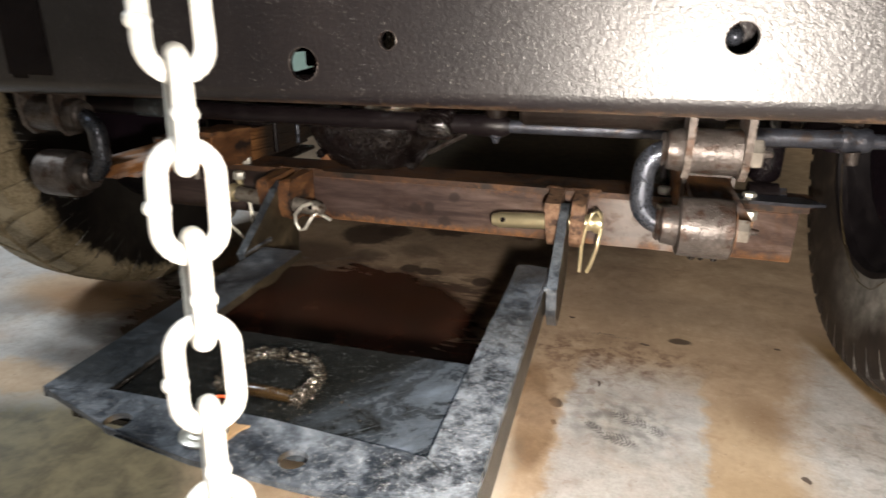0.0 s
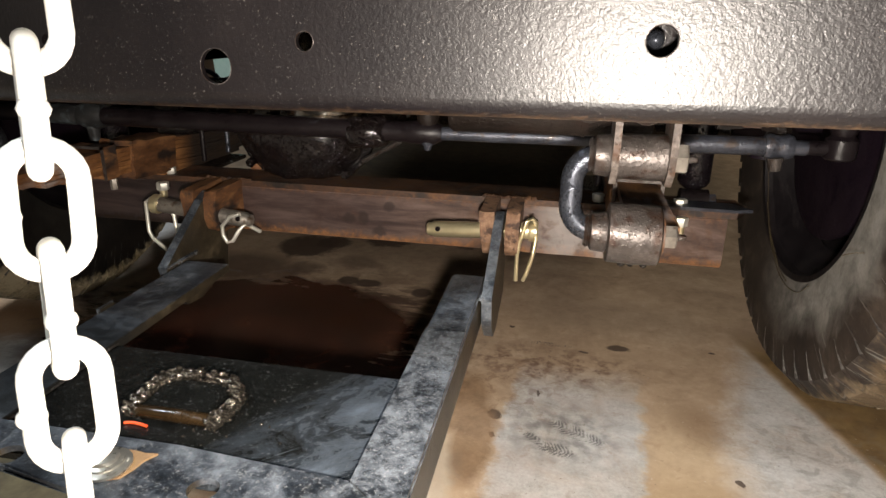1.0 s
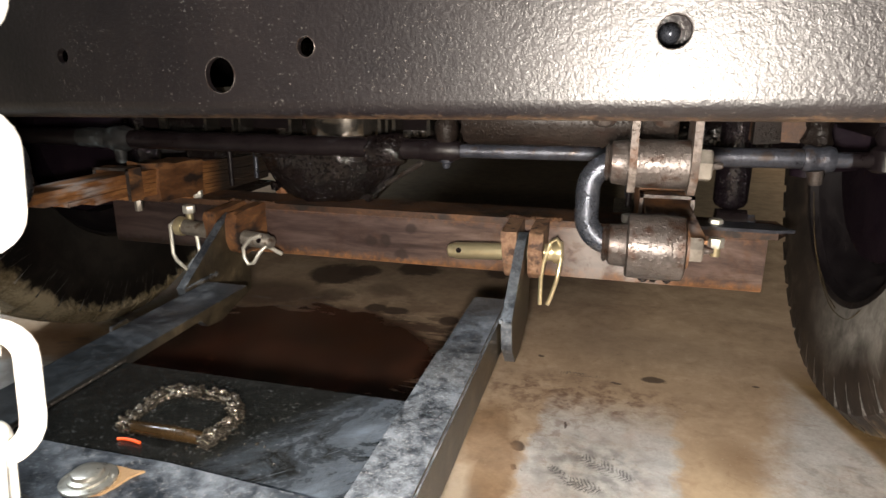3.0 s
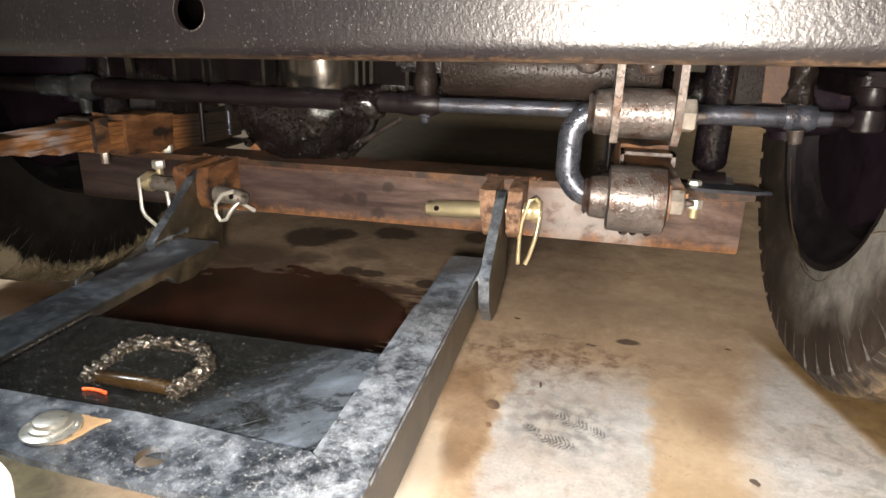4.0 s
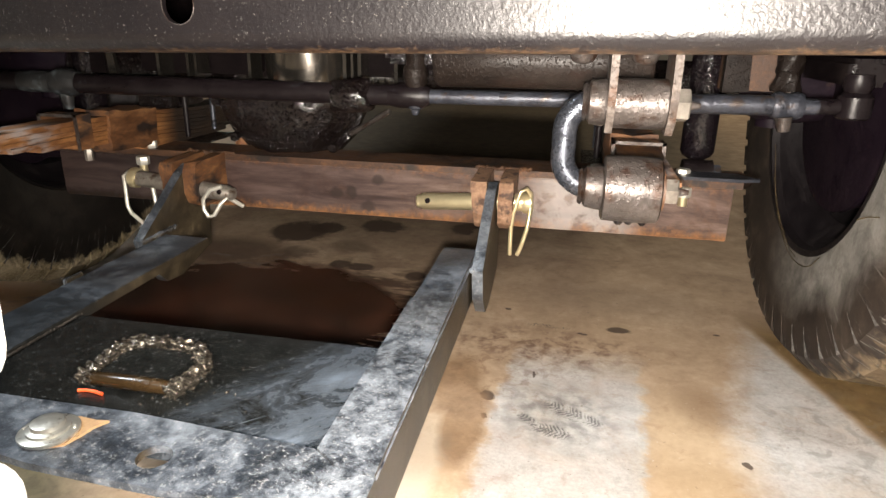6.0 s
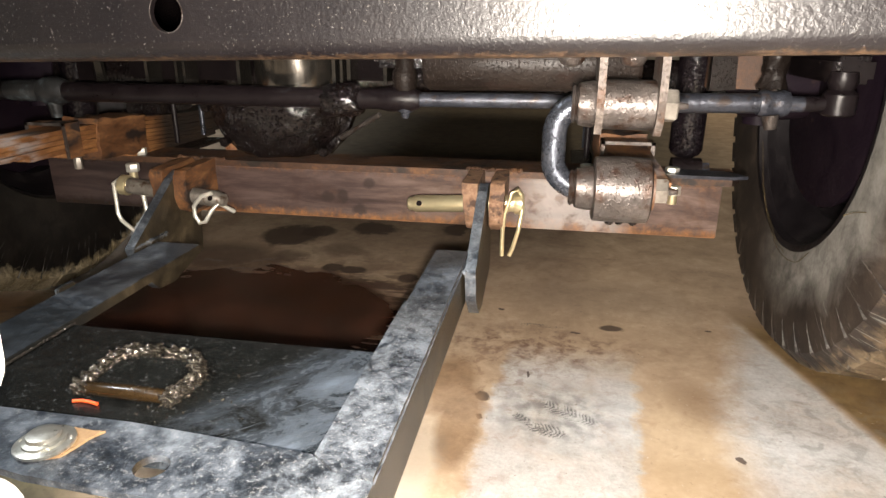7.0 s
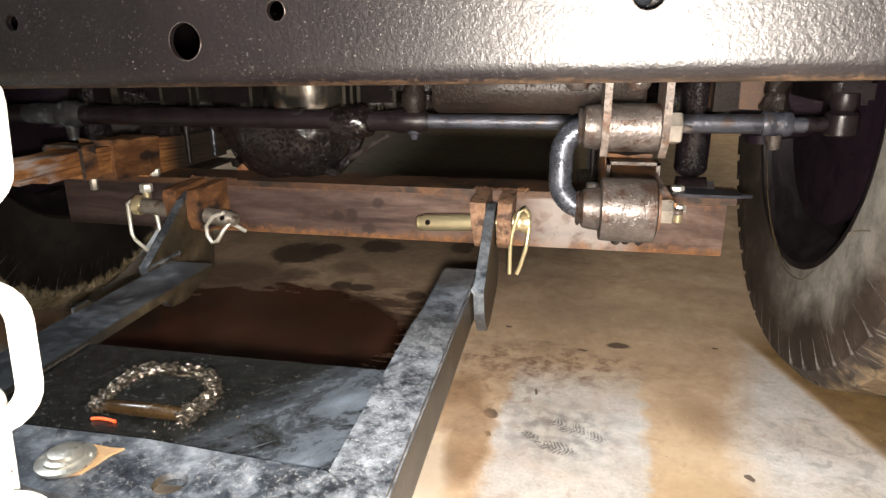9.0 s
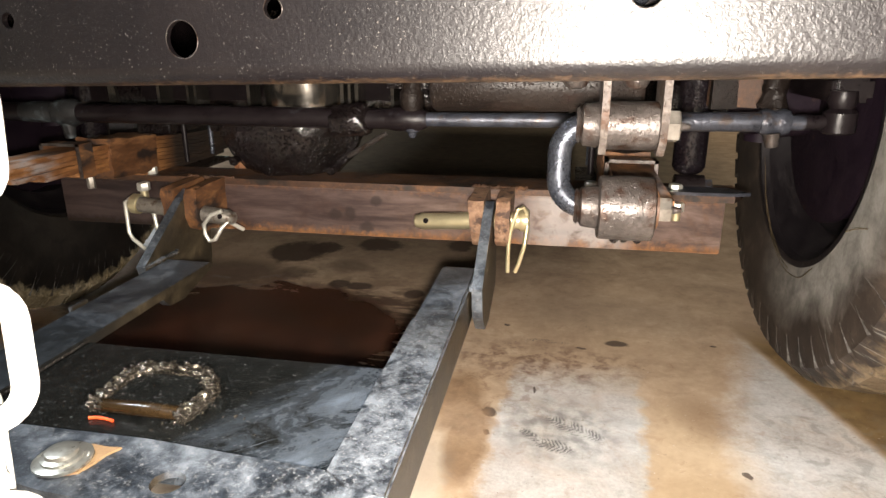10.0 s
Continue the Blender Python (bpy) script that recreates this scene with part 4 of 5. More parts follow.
def hanger(s):
    x = EYE_X[s]
    t = thing("shackle_hanger", (x, EYE_Y, 0.40), "greasy steel shackle hanger with two side plates and a sleeve", "hanger", "shackle hangers")
    part("sleeve", rod(B(), (x - 0.021, EYE_Y, EYE_UP), (x + 0.019, EYE_Y, EYE_UP), 0.0185, seg=32, rings=[(0, 0.017), (0.03, 0.0185), (0.97, 0.0185), (1, 0.017)]), LINKMETAL, t)
    for dx in (-0.0245, 0.0185):
        ol = [(EYE_Y - 0.0195, 0.43), (EYE_Y - 0.021, 0.372), (EYE_Y - 0.018, 0.352), (EYE_Y - 0.008, 0.341), (EYE_Y + 0.008, 0.341), (EYE_Y + 0.018, 0.352), (EYE_Y + 0.022, 0.372), (EYE_Y + 0.022, 0.43)]
        part("side_plate", prism(B(), ol, 0, x + dx, x + dx + 0.0055), HANGER, t, bevel=0.0012)
    return t


def shackle(s):
    x = EYE_X[s]
    t = thing("spring_shackle", (x, EYE_Y, EYE_LOW), "worn greased steel C-shaped spring shackle with hex nuts", "shackle", "spring shackles")
    lx, bend, r = -0.0535, 0.0225, 0.0094
    up, low = EYE_UP, EYE_LOW
    path = [(-0.022, 0, up), (-0.032, 0, up)]
    path += [(lx + bend + bend * math.cos(a), 0, up - bend + bend * math.sin(a)) for a in (math.pi / 2 + math.pi / 2 * i / 8 for i in range(9))]
    path += [(lx + bend + bend * math.cos(a), 0, low + bend + bend * math.sin(a)) for a in (math.pi + math.pi / 2 * i / 8 for i in range(9))]
    path += [(-0.032, 0, low), (-0.022, 0, low)]
    part("c_link", sweep(B(), [(x + s * p[0], EYE_Y + p[1], p[2]) for p in path], [r * 1.15] + [r] * (len(path) - 2) + [r * 1.15], seg=20), POLISHED, t, "polished worn C-shaped bar")
    for z in (up, low):
        rings = [(0, 0.0125), (0.12, 0.0145), (0.2, 0.0125), (0.3, 0.016), (0.88, 0.0175), (1, 0.0165)]
        ends = (-0.046, -0.0245) if z == up else (-0.044, -0.021)
        part("collar", rod(B(), (x + s * (ends[0] + 0.004), EYE_Y, z), (x + s * ends[1], EYE_Y, z), 0.016, seg=28, rings=rings), LINKMETAL, t)
        a, b = ((0.0245, 0.0345) if z == up else (0.0235, 0.035))
        part("hex_nut", hexagon(B(), (x + s * a, EYE_Y, z), (x + s * b, EYE_Y, z), 0.0125 if z == up else 0.0105), NUTMETAL, t)
        part("grease_nipple", rod(B(), (x + s * b, EYE_Y, z), (x + s * (b + 0.008), EYE_Y, z), 0.0035, 0.002, seg=10), LINKMETAL, t)
    return t


AXLE_Y, AXLE_Z = 1.09, 0.352


def leaf_curve(y):
    """Height of the main leaf's upper face along the spring."""
    pts = ((0.6, 0.299), (0.72, 0.3), (0.88, 0.301), (1.03, 0.296), (1.15, 0.288), (1.5, 0.292))
    for (a, u), (b, v) in zip(pts, pts[1:]):
        if y <= b:
            return u + (v - u) * (y - a) / (b - a)
    return pts[-1][1]


def leaf_spring(s):
    x, ex = SPRING_X[s], EYE_X[s]
    t = thing("leaf_spring", (x, AXLE_Y, 0.25), "rusty brown stacked leaf spring with clamp and U-bolts", "leaf spring", "leaf springs")
    w = 0.0215
    for k in range(9):
        h = 0.0052
        front, back = (0.36, 0.355, 0.34, 0.31, 0.27, 0.215, 0.15, 0.12, 0.09)[k], (0.385, 0.36, 0.31, 0.27, 0.235, 0.2, 0.165, 0.13, 0.1)[k]
        ys = [AXLE_Y - front + (front + back) * i / 22 for i in range(23)]
        upper = [(y, leaf_curve(y) - k * (h + 0.0006)) for y in ys]
        lower = [(y, z - h) for y, z in upper][::-1]
        part("leaf", prism(B(), upper + lower, 0, x - w + 0.0006 * (k % 2), x + w - 0.0007 * (k % 3)), SPRING, t, bevel=0.0008)
    part("spring_eye", rod(B(), (ex - s * 0.0215, EYE_Y, EYE_LOW), (ex + s * 0.0215, EYE_Y, EYE_LOW), 0.026, seg=36, rings=[(0, 0.0232), (0.03, 0.0252), (0.5, 0.026), (0.97, 0.0252), (1, 0.0232)]), LINKMETAL, t, "polished rolled spring eye")
    part("eye_bush", rod(B(), (ex - s * 0.022, EYE_Y, EYE_LOW), (ex + s * 0.0245, EYE_Y, EYE_LOW), 0.0155, seg=24), DARKRUST, t)
    for i in range(3):
        at = Matrix.Translation((ex - 0.012 + 0.01 * i + 0.006 * random.random(), EYE_Y - 0.004, EYE_LOW - 0.0248))
        bm = B()
        bmesh.ops.create_icosphere(bm, subdivisions=2, radius=0.0028 + 0.0012 * random.random(), matrix=at)
        part("grease_drop", bm, GREASE, t)
    # folded clip with a worn bright front edge
    yc = AXLE_Y - 0.205
    for name, dy, grow, material in (("rebound_clip", 0.012, 0.0, SLEEVE), ("clip_lip", 0.003, 0.0006, LINKMETAL)):
        y0, y1 = (yc - dy, yc + dy) if name == "rebound_clip" else (yc - 0.0135, yc - 0.0117)
        bm = box(B(), (x - w - 0.0045 - grow, y0, 0.266), (x - w - 0.0012, y1, 0.308 + grow))
        box(bm, (x + w + 0.0012, y0, 0.266), (x + w + 0.0045 + grow, y1, 0.308 + grow))
        box(bm, (x - w - 0.0045 - grow, y0, 0.3052), (x + w + 0.0045 + grow, y1, 0.308 + grow))
        part(name, bm, material, t)
    part("clip_bolt", hexagon(B(), (x + w + 0.004, yc, 0.252), (x + w + 0.004, yc, 0.266), 0.0048), NUTMETAL, t)
    # broad sleeve that holds the pack together
    bm = box(B(), (x - w - 0.004, 0.93, 0.2545), (x + w + 0.004, 1.028, 0.3065))
    for v in bm.verts:
        v.co.z += -0.006 if v.co.y > 1.0 else 0.0
    bmesh.ops.subdivide_edges(bm, edges=bm.edges, cuts=7, use_grid_fill=True)
    for v in bm.verts:
        v.co += Vector([noise.noise(v.co * 60 + Vector((k * 9, 0, 0))) for k in range(3)]) * 0.0035
    part("sleeve", bm, SLEEVE, t, "broad rusty clamp sleeve", sharp=70)
    for dy in (0.0, 0.075):
        pth = [(x - 0.031, AXLE_Y + dy, 0.25), (x - 0.031, AXLE_Y + dy, AXLE_Z)] + [(x + 0.031 * math.cos(a), AXLE_Y + dy, AXLE_Z + 0.031 * math.sin(a)) for a in (math.pi - math.pi * i / 8 for i in range(9))] + [(x + 0.031, AXLE_Y + dy, AXLE_Z), (x + 0.031, AXLE_Y + dy, 0.25)]
        part("u_bolt", sweep(B(), pth, 0.0042, seg=10), DARKROD if dy < 0.05 else POLISHED, t, "worn U-bolt")
    part("axle_pad", box(B(), (x - 0.027, AXLE_Y - 0.03, 0.2945), (x + 0.027, AXLE_Y + 0.06, AXLE_Z - 0.012)), GREASE, t, bevel=0.003)
    part("spring_plate", box(B(), (x - 0.05, AXLE_Y - 0.015, 0.2365), (x + 0.05, AXLE_Y + 0.1, 0.2425)), GREASE, t, bevel=0.001)
    return t


for side in (1, -1):
    hanger(side)
    shackle(side)
    leaf_spring(side)


# ---------------------------------------------------------------- axle, steering, shock absorbers
def axle():
    t = thing("front_axle", (MID, AXLE_Y, AXLE_Z), "oily black front axle with round differential housing", "axle")
    part("axle_tube", rod(B(), (MID - 0.53, AXLE_Y, AXLE_Z), (MID + 0.53, AXLE_Y, AXLE_Z), 0.027, seg=28), GREASE, t)
    cx, cz = -0.427, 0.33
    bm = rod(B(), (cx, AXLE_Y - 0.085, cz), (cx, AXLE_Y + 0.1, cz), 0.1, seg=150, rings=dense([(0, 0.033), (0.03, 0.06), (0.12, 0.084), (0.26, 0.096), (0.34, 0.1), (0.35, 0.11), (0.44, 0.11), (0.45, 0.1), (0.75, 0.085), (1, 0.045)], 5))
    for v in bm.verts:
        v.co += Vector([noise.noise(v.co * 38 + Vector((k * 9, 0, 0))) + 0.3 * noise.noise(v.co * 95 + Vector((k * 5, 3, 0))) for k in range(3)]) * 0.0045
    part("differential_housing", bm, GREASE, t, "grease-caked round differential housing")
    for i in range(12):
        a = 2 * math.pi * i / 12 + 0.2
        c = (cx + 0.105 * math.cos(a), cz + 0.105 * math.sin(a))
        part("cover_bolt", hexagon(B(), (c[0], AXLE_Y - 0.044, c[1]), (c[0], AXLE_Y - 0.033, c[1]), 0.007), GREASE, t)
    part("tube_neck", rod(B(), (cx + 0.06, AXLE_Y, AXLE_Z - 0.004), (cx + 0.17, AXLE_Y, AXLE_Z), 0.05, 0.028, seg=28), GREASE, t)
    part("tube_neck", rod(B(), (cx - 0.06, AXLE_Y, AXLE_Z - 0.004), (cx - 0.13, AXLE_Y, AXLE_Z), 0.05, 0.028, seg=28), GREASE, t)
    part("stay", rod(B(), (-0.332, 1.055, 0.272), (-0.2665, 1.02, 0.3095), 0.0042, seg=12, rings=[(0, 0.0036), (0.1, 0.0042), (0.5, 0.0036), (0.9, 0.0042), (1, 0.003)]), LINKMETAL, t, "bright worn stay beside the housing")
    part("drain_plug", hexagon(B(), (cx - 0.085, AXLE_Y - 0.01, 0.262), (cx - 0.085, AXLE_Y - 0.01, 0.24), 0.009), RUST, t)
    for s in (1, -1):
        x = MID + s * 0.52
        bm = rod(B(), (x - s * 0.05, AXLE_Y, AXLE_Z), (x + s * 0.05, AXLE_Y, AXLE_Z), 0.06, seg=28, rings=[(0, 0.03), (0.3, 0.042), (0.6, 0.046), (1, 0.042)])
        part("knuckle", bm, DRUM, t)
        part("king_pin_cap", rod(B(), (x, AXLE_Y, AXLE_Z - 0.05), (x, AXLE_Y, AXLE_Z + 0.06), 0.02, seg=20), DRUM, t)
    return t


axle()


def steering():
    y, z = 0.9, 0.3445
    t = thing("tie_rod", (0.02, y, z), "blue-grey steel tie rod with clamps and greasy rod ends", "tie rod")
    part("rod", rod(B(), (-0.19, y, 0.3425), (0.2, y, 0.3465), 0.0078, seg=20), BLUESTEEL, t)
    part("adjuster_sleeve", rod(B(), (0.07, y, 0.345), (0.172, y, 0.3465), 0.0098, seg=20), BLUESTEEL, t)
    part("clamp", rod(B(), (0.158, y, 0.3465), (0.186, y, 0.3467), 0.013, seg=20, rings=[(0, 0.0115), (0.2, 0.0135), (0.4, 0.0118), (0.6, 0.0118), (0.8, 0.0135), (1, 0.0115)]), BLUESTEEL, t)
    part("clamp_bolt", rod(B(), (0.17, y - 0.004, 0.336), (0.172, y - 0.004, 0.322), 0.0085, 0.006, seg=14), LINKMETAL, t)
    part("rod_end", rod(B(), (0.186, y, 0.3467), (0.222, y, 0.347), 0.0075, seg=16), DARKROD, t)
    part("ball_socket", rod(B(), (0.232, y, 0.336), (0.232, y, 0.378), 0.015, seg=22, rings=[(0, 0.013), (0.05, 0.0155), (0.5, 0.0155), (0.6, 0.011), (0.75, 0.0135), (1, 0.012)]), DARKROD, t)
    part("steering_arm", box(B(), (0.222, y, 0.366), (0.26, AXLE_Y, 0.392)), BLACK, t, bevel=0.005)
    t = thing("drag_link", (-0.45, y, 0.342), "black greasy steering drag link tube with ball joint", "drag link")
    part("tube", rod(B(), (-0.84, y, 0.343), (-0.205, y, 0.3425), 0.0115, seg=20), DARKROD, t)
    part("ball_joint", rod(B(), (-0.203, y, 0.322), (-0.203, y, 0.352), 0.012, seg=22, rings=[(0, 0.003), (0.08, 0.0045), (0.2, 0.005), (0.24, 0.0085), (0.5, 0.0105), (0.9, 0.0115), (1, 0.009)]), BLUESTEEL, t, "worn bright ball joint")
    part("stud_housing", rod(B(), (-0.203, y, 0.3522), (-0.203, y, 0.41), 0.012, seg=22, rings=[(0, 0.011), (0.2, 0.0135), (0.34, 0.013), (0.4, 0.0105), (1, 0.0105)]), CASTTUBE, t)
    part("socket_end", rod(B(), (-0.235, y, 0.3425), (-0.186, y, 0.3425), 0.0125, seg=20, rings=[(0, 0.011), (0.3, 0.0135), (0.8, 0.0135), (1, 0.009)]), DARKROD, t)
    part("clamp", rod(B(), (-0.655, y, 0.343), (-0.62, y, 0.343), 0.016, seg=20, rings=[(0, 0.013), (0.3, 0.017), (0.7, 0.017), (1, 0.0125)]), CHIPPED, t, "chipped pale blue clamp")
    part("clamp_bolt", rod(B(), (-0.638, y - 0.003, 0.33), (-0.638, y - 0.003, 0.312), 0.0085, 0.006, seg=14), CHIPPED, t)
    part("tube_end", rod(B(), (-0.7, y, 0.343), (-0.655, y, 0.343), 0.0125, seg=20, rings=[(0, 0.0118), (0.3, 0.0128), (0.8, 0.0128), (1, 0.0118)]), CHIPPED, t, "chipped pale blue tube end")
    bm = rod(B(), (-0.298, y, 0.3395), (-0.252, y, 0.3405), 0.02, seg=24, rings=[(0, 0.0125), (0.12, 0.0165), (0.4, 0.0185), (0.75, 0.018), (0.9, 0.017), (1, 0.0122)])
    for v in bm.verts:
        v.co += Vector([noise.noise(v.co * 90 + Vector((k * 7, 0, 0))) for k in range(3)]) * 0.006
    part("grease_boot", bm, GREASE, t, "lumpy greased joint boot")
    part("pitman_arm", box(B(), (-0.24, y + 0.004, 0.375), (-0.18, y + 0.035, 0.48)), GREASE, t, bevel=0.006)
    return t


steering()


def cross_tube():
    y, r = 0.8, 0.024
    t = thing("cross_tube", (-0.1, y, 0.385), "speckled brown-grey cast cross tube above the tie rod", "tube")
    part("tube", rod(B(), (-0.158, y, 0.386), (0.03, y, 0.388), r, seg=32, rings=dense([(0, r * 0.9), (0.02, r), (0.98, r), (1, r * 0.9)], 3)), CASTTUBE, t)
    part("seam", rod(B(), (-0.033, y, 0.3868), (-0.03, y, 0.3868), r + 0.0006, seg=32), CASTTUBE, t)


cross_tube()


def shock(s):
    x = MID + s * 0.43
    y = 1.06
    t = thing("shock_absorber", (x, y, 0.24), "glossy black tubular shock absorber on a stud", "shock absorber", "shock absorbers")
    part("body", rod(B(), (x, y, 0.262), (x, y, 0.5), 0.0205, seg=28, rings=[(0, 0.012), (0.015, 0.0175), (0.04, 0.0205), (1, 0.0205)]), SPECKLED, t)
    part("lower_eye", rod(B(), (x - 0.016, y - 0.004, 0.246), (x + 0.02, y - 0.004, 0.246), 0.015, seg=20), BLACK, t)
    part("stud_nut", hexagon(B(), (x + s * 0.02, y - 0.004, 0.246), (x + s * 0.03, y - 0.004, 0.246), 0.01), BLUESTEEL, t)
    return t


for side in (1, -1):
    shock(side)


def shock_bracket():
    t = thing("shock_bracket", (0.16, 1.0, 0.352), "rust-brown greasy shock bracket beside the chassis rail", "bracket")
    part("plate", prism(B(), [(0.128, 0.353), (0.19, 0.351), (0.194, 0.43), (0.128, 0.43)], 1, 1.0, 1.012), DARKRUST, t, bevel=0.0015)
    part("stiffener", prism(B(), [(0.128, 0.35), (0.156, 0.352), (0.152, 0.43), (0.128, 0.43)], 1, 0.985, 0.9998), CASTTUBE, t, bevel=0.002)
    t = thing("brake_hose_bracket", (0.177, 0.93, 0.357), "greasy hose bracket hanging above the tie rod clamp", "bracket")
    bm = rod(B(), (0.177, 0.93, 0.43), (0.177, 0.93, 0.358), 0.011, seg=28, rings=dense([(0, 0.009), (0.3, 0.01), (0.55, 0.0125), (0.8, 0.0115), (1, 0.0145)], 5))
    for v in bm.verts:
        v.co += Vector([noise.noise(v.co * 120 + Vector((k * 7, 0, 0))) for k in range(3)]) * 0.004
    part("lug", bm, CASTTUBE, t)
    part("clip", box(B(), (0.165, 0.921, 0.352), (0.189, 0.926, 0.3585)), LINKMETAL, t, bevel=0.001)


shock_bracket()


# engine sump and bell housing above the axle
def engine():
    t = thing("engine_front", (-0.37, 0.98, 0.34), "bare metal pulley guard and dark engine front above the axle", "engine")
    bm = rod(B(), (-0.365, 0.995, 0.341), (-0.365, 0.995, 0.46), 0.055, seg=48, rings=[(0, 0.045), (0.03, 0.0495), (0.08, 0.051), (0.25, 0.0525), (1, 0.054)])
    part("pulley_guard", bm, PANMETAL, t, "bare dull metal drum")
    for x, w in ((-0.303, 0.0022), (-0.2935, 0.0016), (-0.2845, 0.0022), (-0.24, 0.002), (-0.508, 0.0016), (-0.4975, 0.0016), (-0.549, 0.002), (-0.425, 0.002)):
        part("rib", box(B(), (x - w, 0.955, 0.338), (x + w, 0.985, 0.47 if x > -0.45 else 0.384)), PANMETAL, t)
    part("crossmember", box(B(), (-0.6, 0.99, 0.352), (-0.43, 1.03, 0.384)), MATTEBLACK, t, bevel=0.004)
    part("casting", box(B(), (-0.3, 0.985, 0.354), (-0.205, 1.03, 0.47)), MATTEBLACK, t, bevel=0.01)
    # added dark sheet in place of the unlit space behind the axle
    part("dark_backing", box(B(), (-0.62, 1.24, 0.375), (-0.16, 1.25, 0.56)), MATTEBLACK, t, bevel=0.002)
    part("bell_housing", box(B(), (-0.44, 1.34, 0.36), (0.12, 1.5, 0.5)), GREASE, t, bevel=0.02)
    part("block", box(B(), (-0.7, 1.3, 0.41), (-0.1, 1.8, 0.56)), BLACK, t, bevel=0.01)
    t = thing("side_bracket", (-0.63, 0.965, 0.36), "worn bent bracket with bright edges beside the engine", "bracket")
    part("stay", prism(B(), [(-0.626, 0.345), (-0.614, 0.345), (-0.617, 0.372), (-0.622, 0.43), (-0.628, 0.43)], 1, 0.962, 0.968), PANMETAL, t)
    part("plate", box(B(), (-0.66, 0.97, 0.35), (-0.634, 0.985, 0.44)), MATTEBLACK, t, bevel=0.002)


engine()


# ---------------------------------------------------------------- wheels
def wheel(s):
    cx, cy, cz, R = (0.336 if s > 0 else -0.9), (1.085 if s > 0 else 1.12), 0.342, 0.342
    prof = [(-0.062, 0.19), (-0.068, 0.194), (-0.072, 0.216), (-0.0745, 0.255), (-0.0755, 0.275), (-0.0735, 0.3), (-0.0698, 0.3165), (-0.0655, 0.3255), (-0.05, 0.3335), (0, 0.336)]
    prof = prof + [(-u, r) for u, r in prof[-2::-1]] + [(0.045, 0.184), (-0.045, 0.184)]
    bm, seg, loops = B(), 96, []
    for i in range(seg):
        a = 2 * math.pi * i / seg
        loops.append([bm.verts.new((cx + u, cy + r * math.cos(a), cz + r * math.sin(a))) for u, r in prof])
    for i in range(seg):
        p, q = loops[i], loops[(i + 1) % seg]
        for k in range(len(prof)):
            bm.faces.new((p[k], p[(k + 1) % len(prof)], q[(k + 1) % len(prof)], q[k]))
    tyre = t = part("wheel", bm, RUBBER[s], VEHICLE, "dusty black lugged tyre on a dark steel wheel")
    n = 46
    for sx in (-1, 1):
        for i in range(n):
            a0 = 2 * math.pi * (i + (0.5 if sx > 0 else 0)) / n
            bm, rows = B(), []
            for u, r, h, w, lag in ((0.0754, 0.272, -0.001, 0.004, -0.006), (0.0747, 0.288, 0.0002, 0.009, -0.004), (0.0724, 0.303, 0.0014, 0.013, -0.002), (0.068, 0.3195, 0.0042, 0.0175, 0.0), (0.05, 0.3345, 0.007, 0.0185, 0.004), (0.006, 0.337, 0.0075, 0.0185, 0.02)):
                rows.append([])
                for sd in (-1, 1):
                    for hh in (-0.006, h):
                        rr = r + (hh if r > 0.32 else hh * 0.4)
                        uu = sx * (u + (hh if r < 0.32 else hh * 0.5 if r < 0.33 else 0))
                        a = a0 + (sd * w + lag * 1.6) / R
                        rows[-1].append(bm.verts.new((cx + uu, cy + rr * math.cos(a), cz + rr * math.sin(a))))
            for p, q in zip(rows, rows[1:]):
                for i0, i1 in ((0, 1), (1, 3), (3, 2), (2, 0)):
                    face = bm.faces.new((p[i0], p[i1], q[i1], q[i0]))
                    face.material_index = 1 if (i0, i1) == (0, 1) and q not in rows[-2:] and math.cos(a0) < -0.15 else 0
            bm.faces.new([rows[0][k] for k in (0, 1, 3, 2)])
            bm.faces.new([rows[-1][k] for k in (0, 1, 3, 2)])
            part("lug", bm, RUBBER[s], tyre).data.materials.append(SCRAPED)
    rim = [(-0.066, 0.1965), (-0.069, 0.1985), (-0.068, 0.1905), (-0.052, 0.1845), (-0.03, 0.1765), (-0.02, 0.1605), (0.02, 0.1585), (0.03, 0.1745), (0.05, 0.1825), (0.06, 0.1885), (0.062, 0.1985), (0.056, 0.1965), (0.046, 0.1785), (0.026, 0.1685), (0.018, 0.1545), (-0.022, 0.1565), (-0.034, 0.1715), (-0.05, 0.1775)]
    bm, loops = B(), []
    for i in range(72):
        a = 2 * math.pi * i / 72
        loops.append([bm.verts.new((cx + u, cy + r * math.cos(a), cz + r * math.sin(a))) for u, r in rim])
    for i in range(72):
        p, q = loops[i], loops[(i + 1) % 72]
        for k in range(len(rim)):
            bm.faces.new((p[k], p[(k + 1) % len(rim)], q[(k + 1) % len(rim)], q[k]))
    part("rim", bm, RIMSTEEL, t, "dusty dark steel wheel rim")
    part("wheel_disc", rod(B(), (cx + s * 0.03, cy, cz), (cx + s * 0.02, cy, cz), 0.165, seg=48), DRUM, t)
    part("brake_drum", rod(B(), (cx - s * 0.045, cy, cz), (cx + s * 0.02, cy, cz), 0.14, seg=48, rings=[(0, 0.125), (0.04, 0.141), (0.14, 0.141), (0.16, 0.135), (1, 0.132)]), DRUM, t, "dark brake drum")
    return t


for side in (1, -1):
    wheel(side)


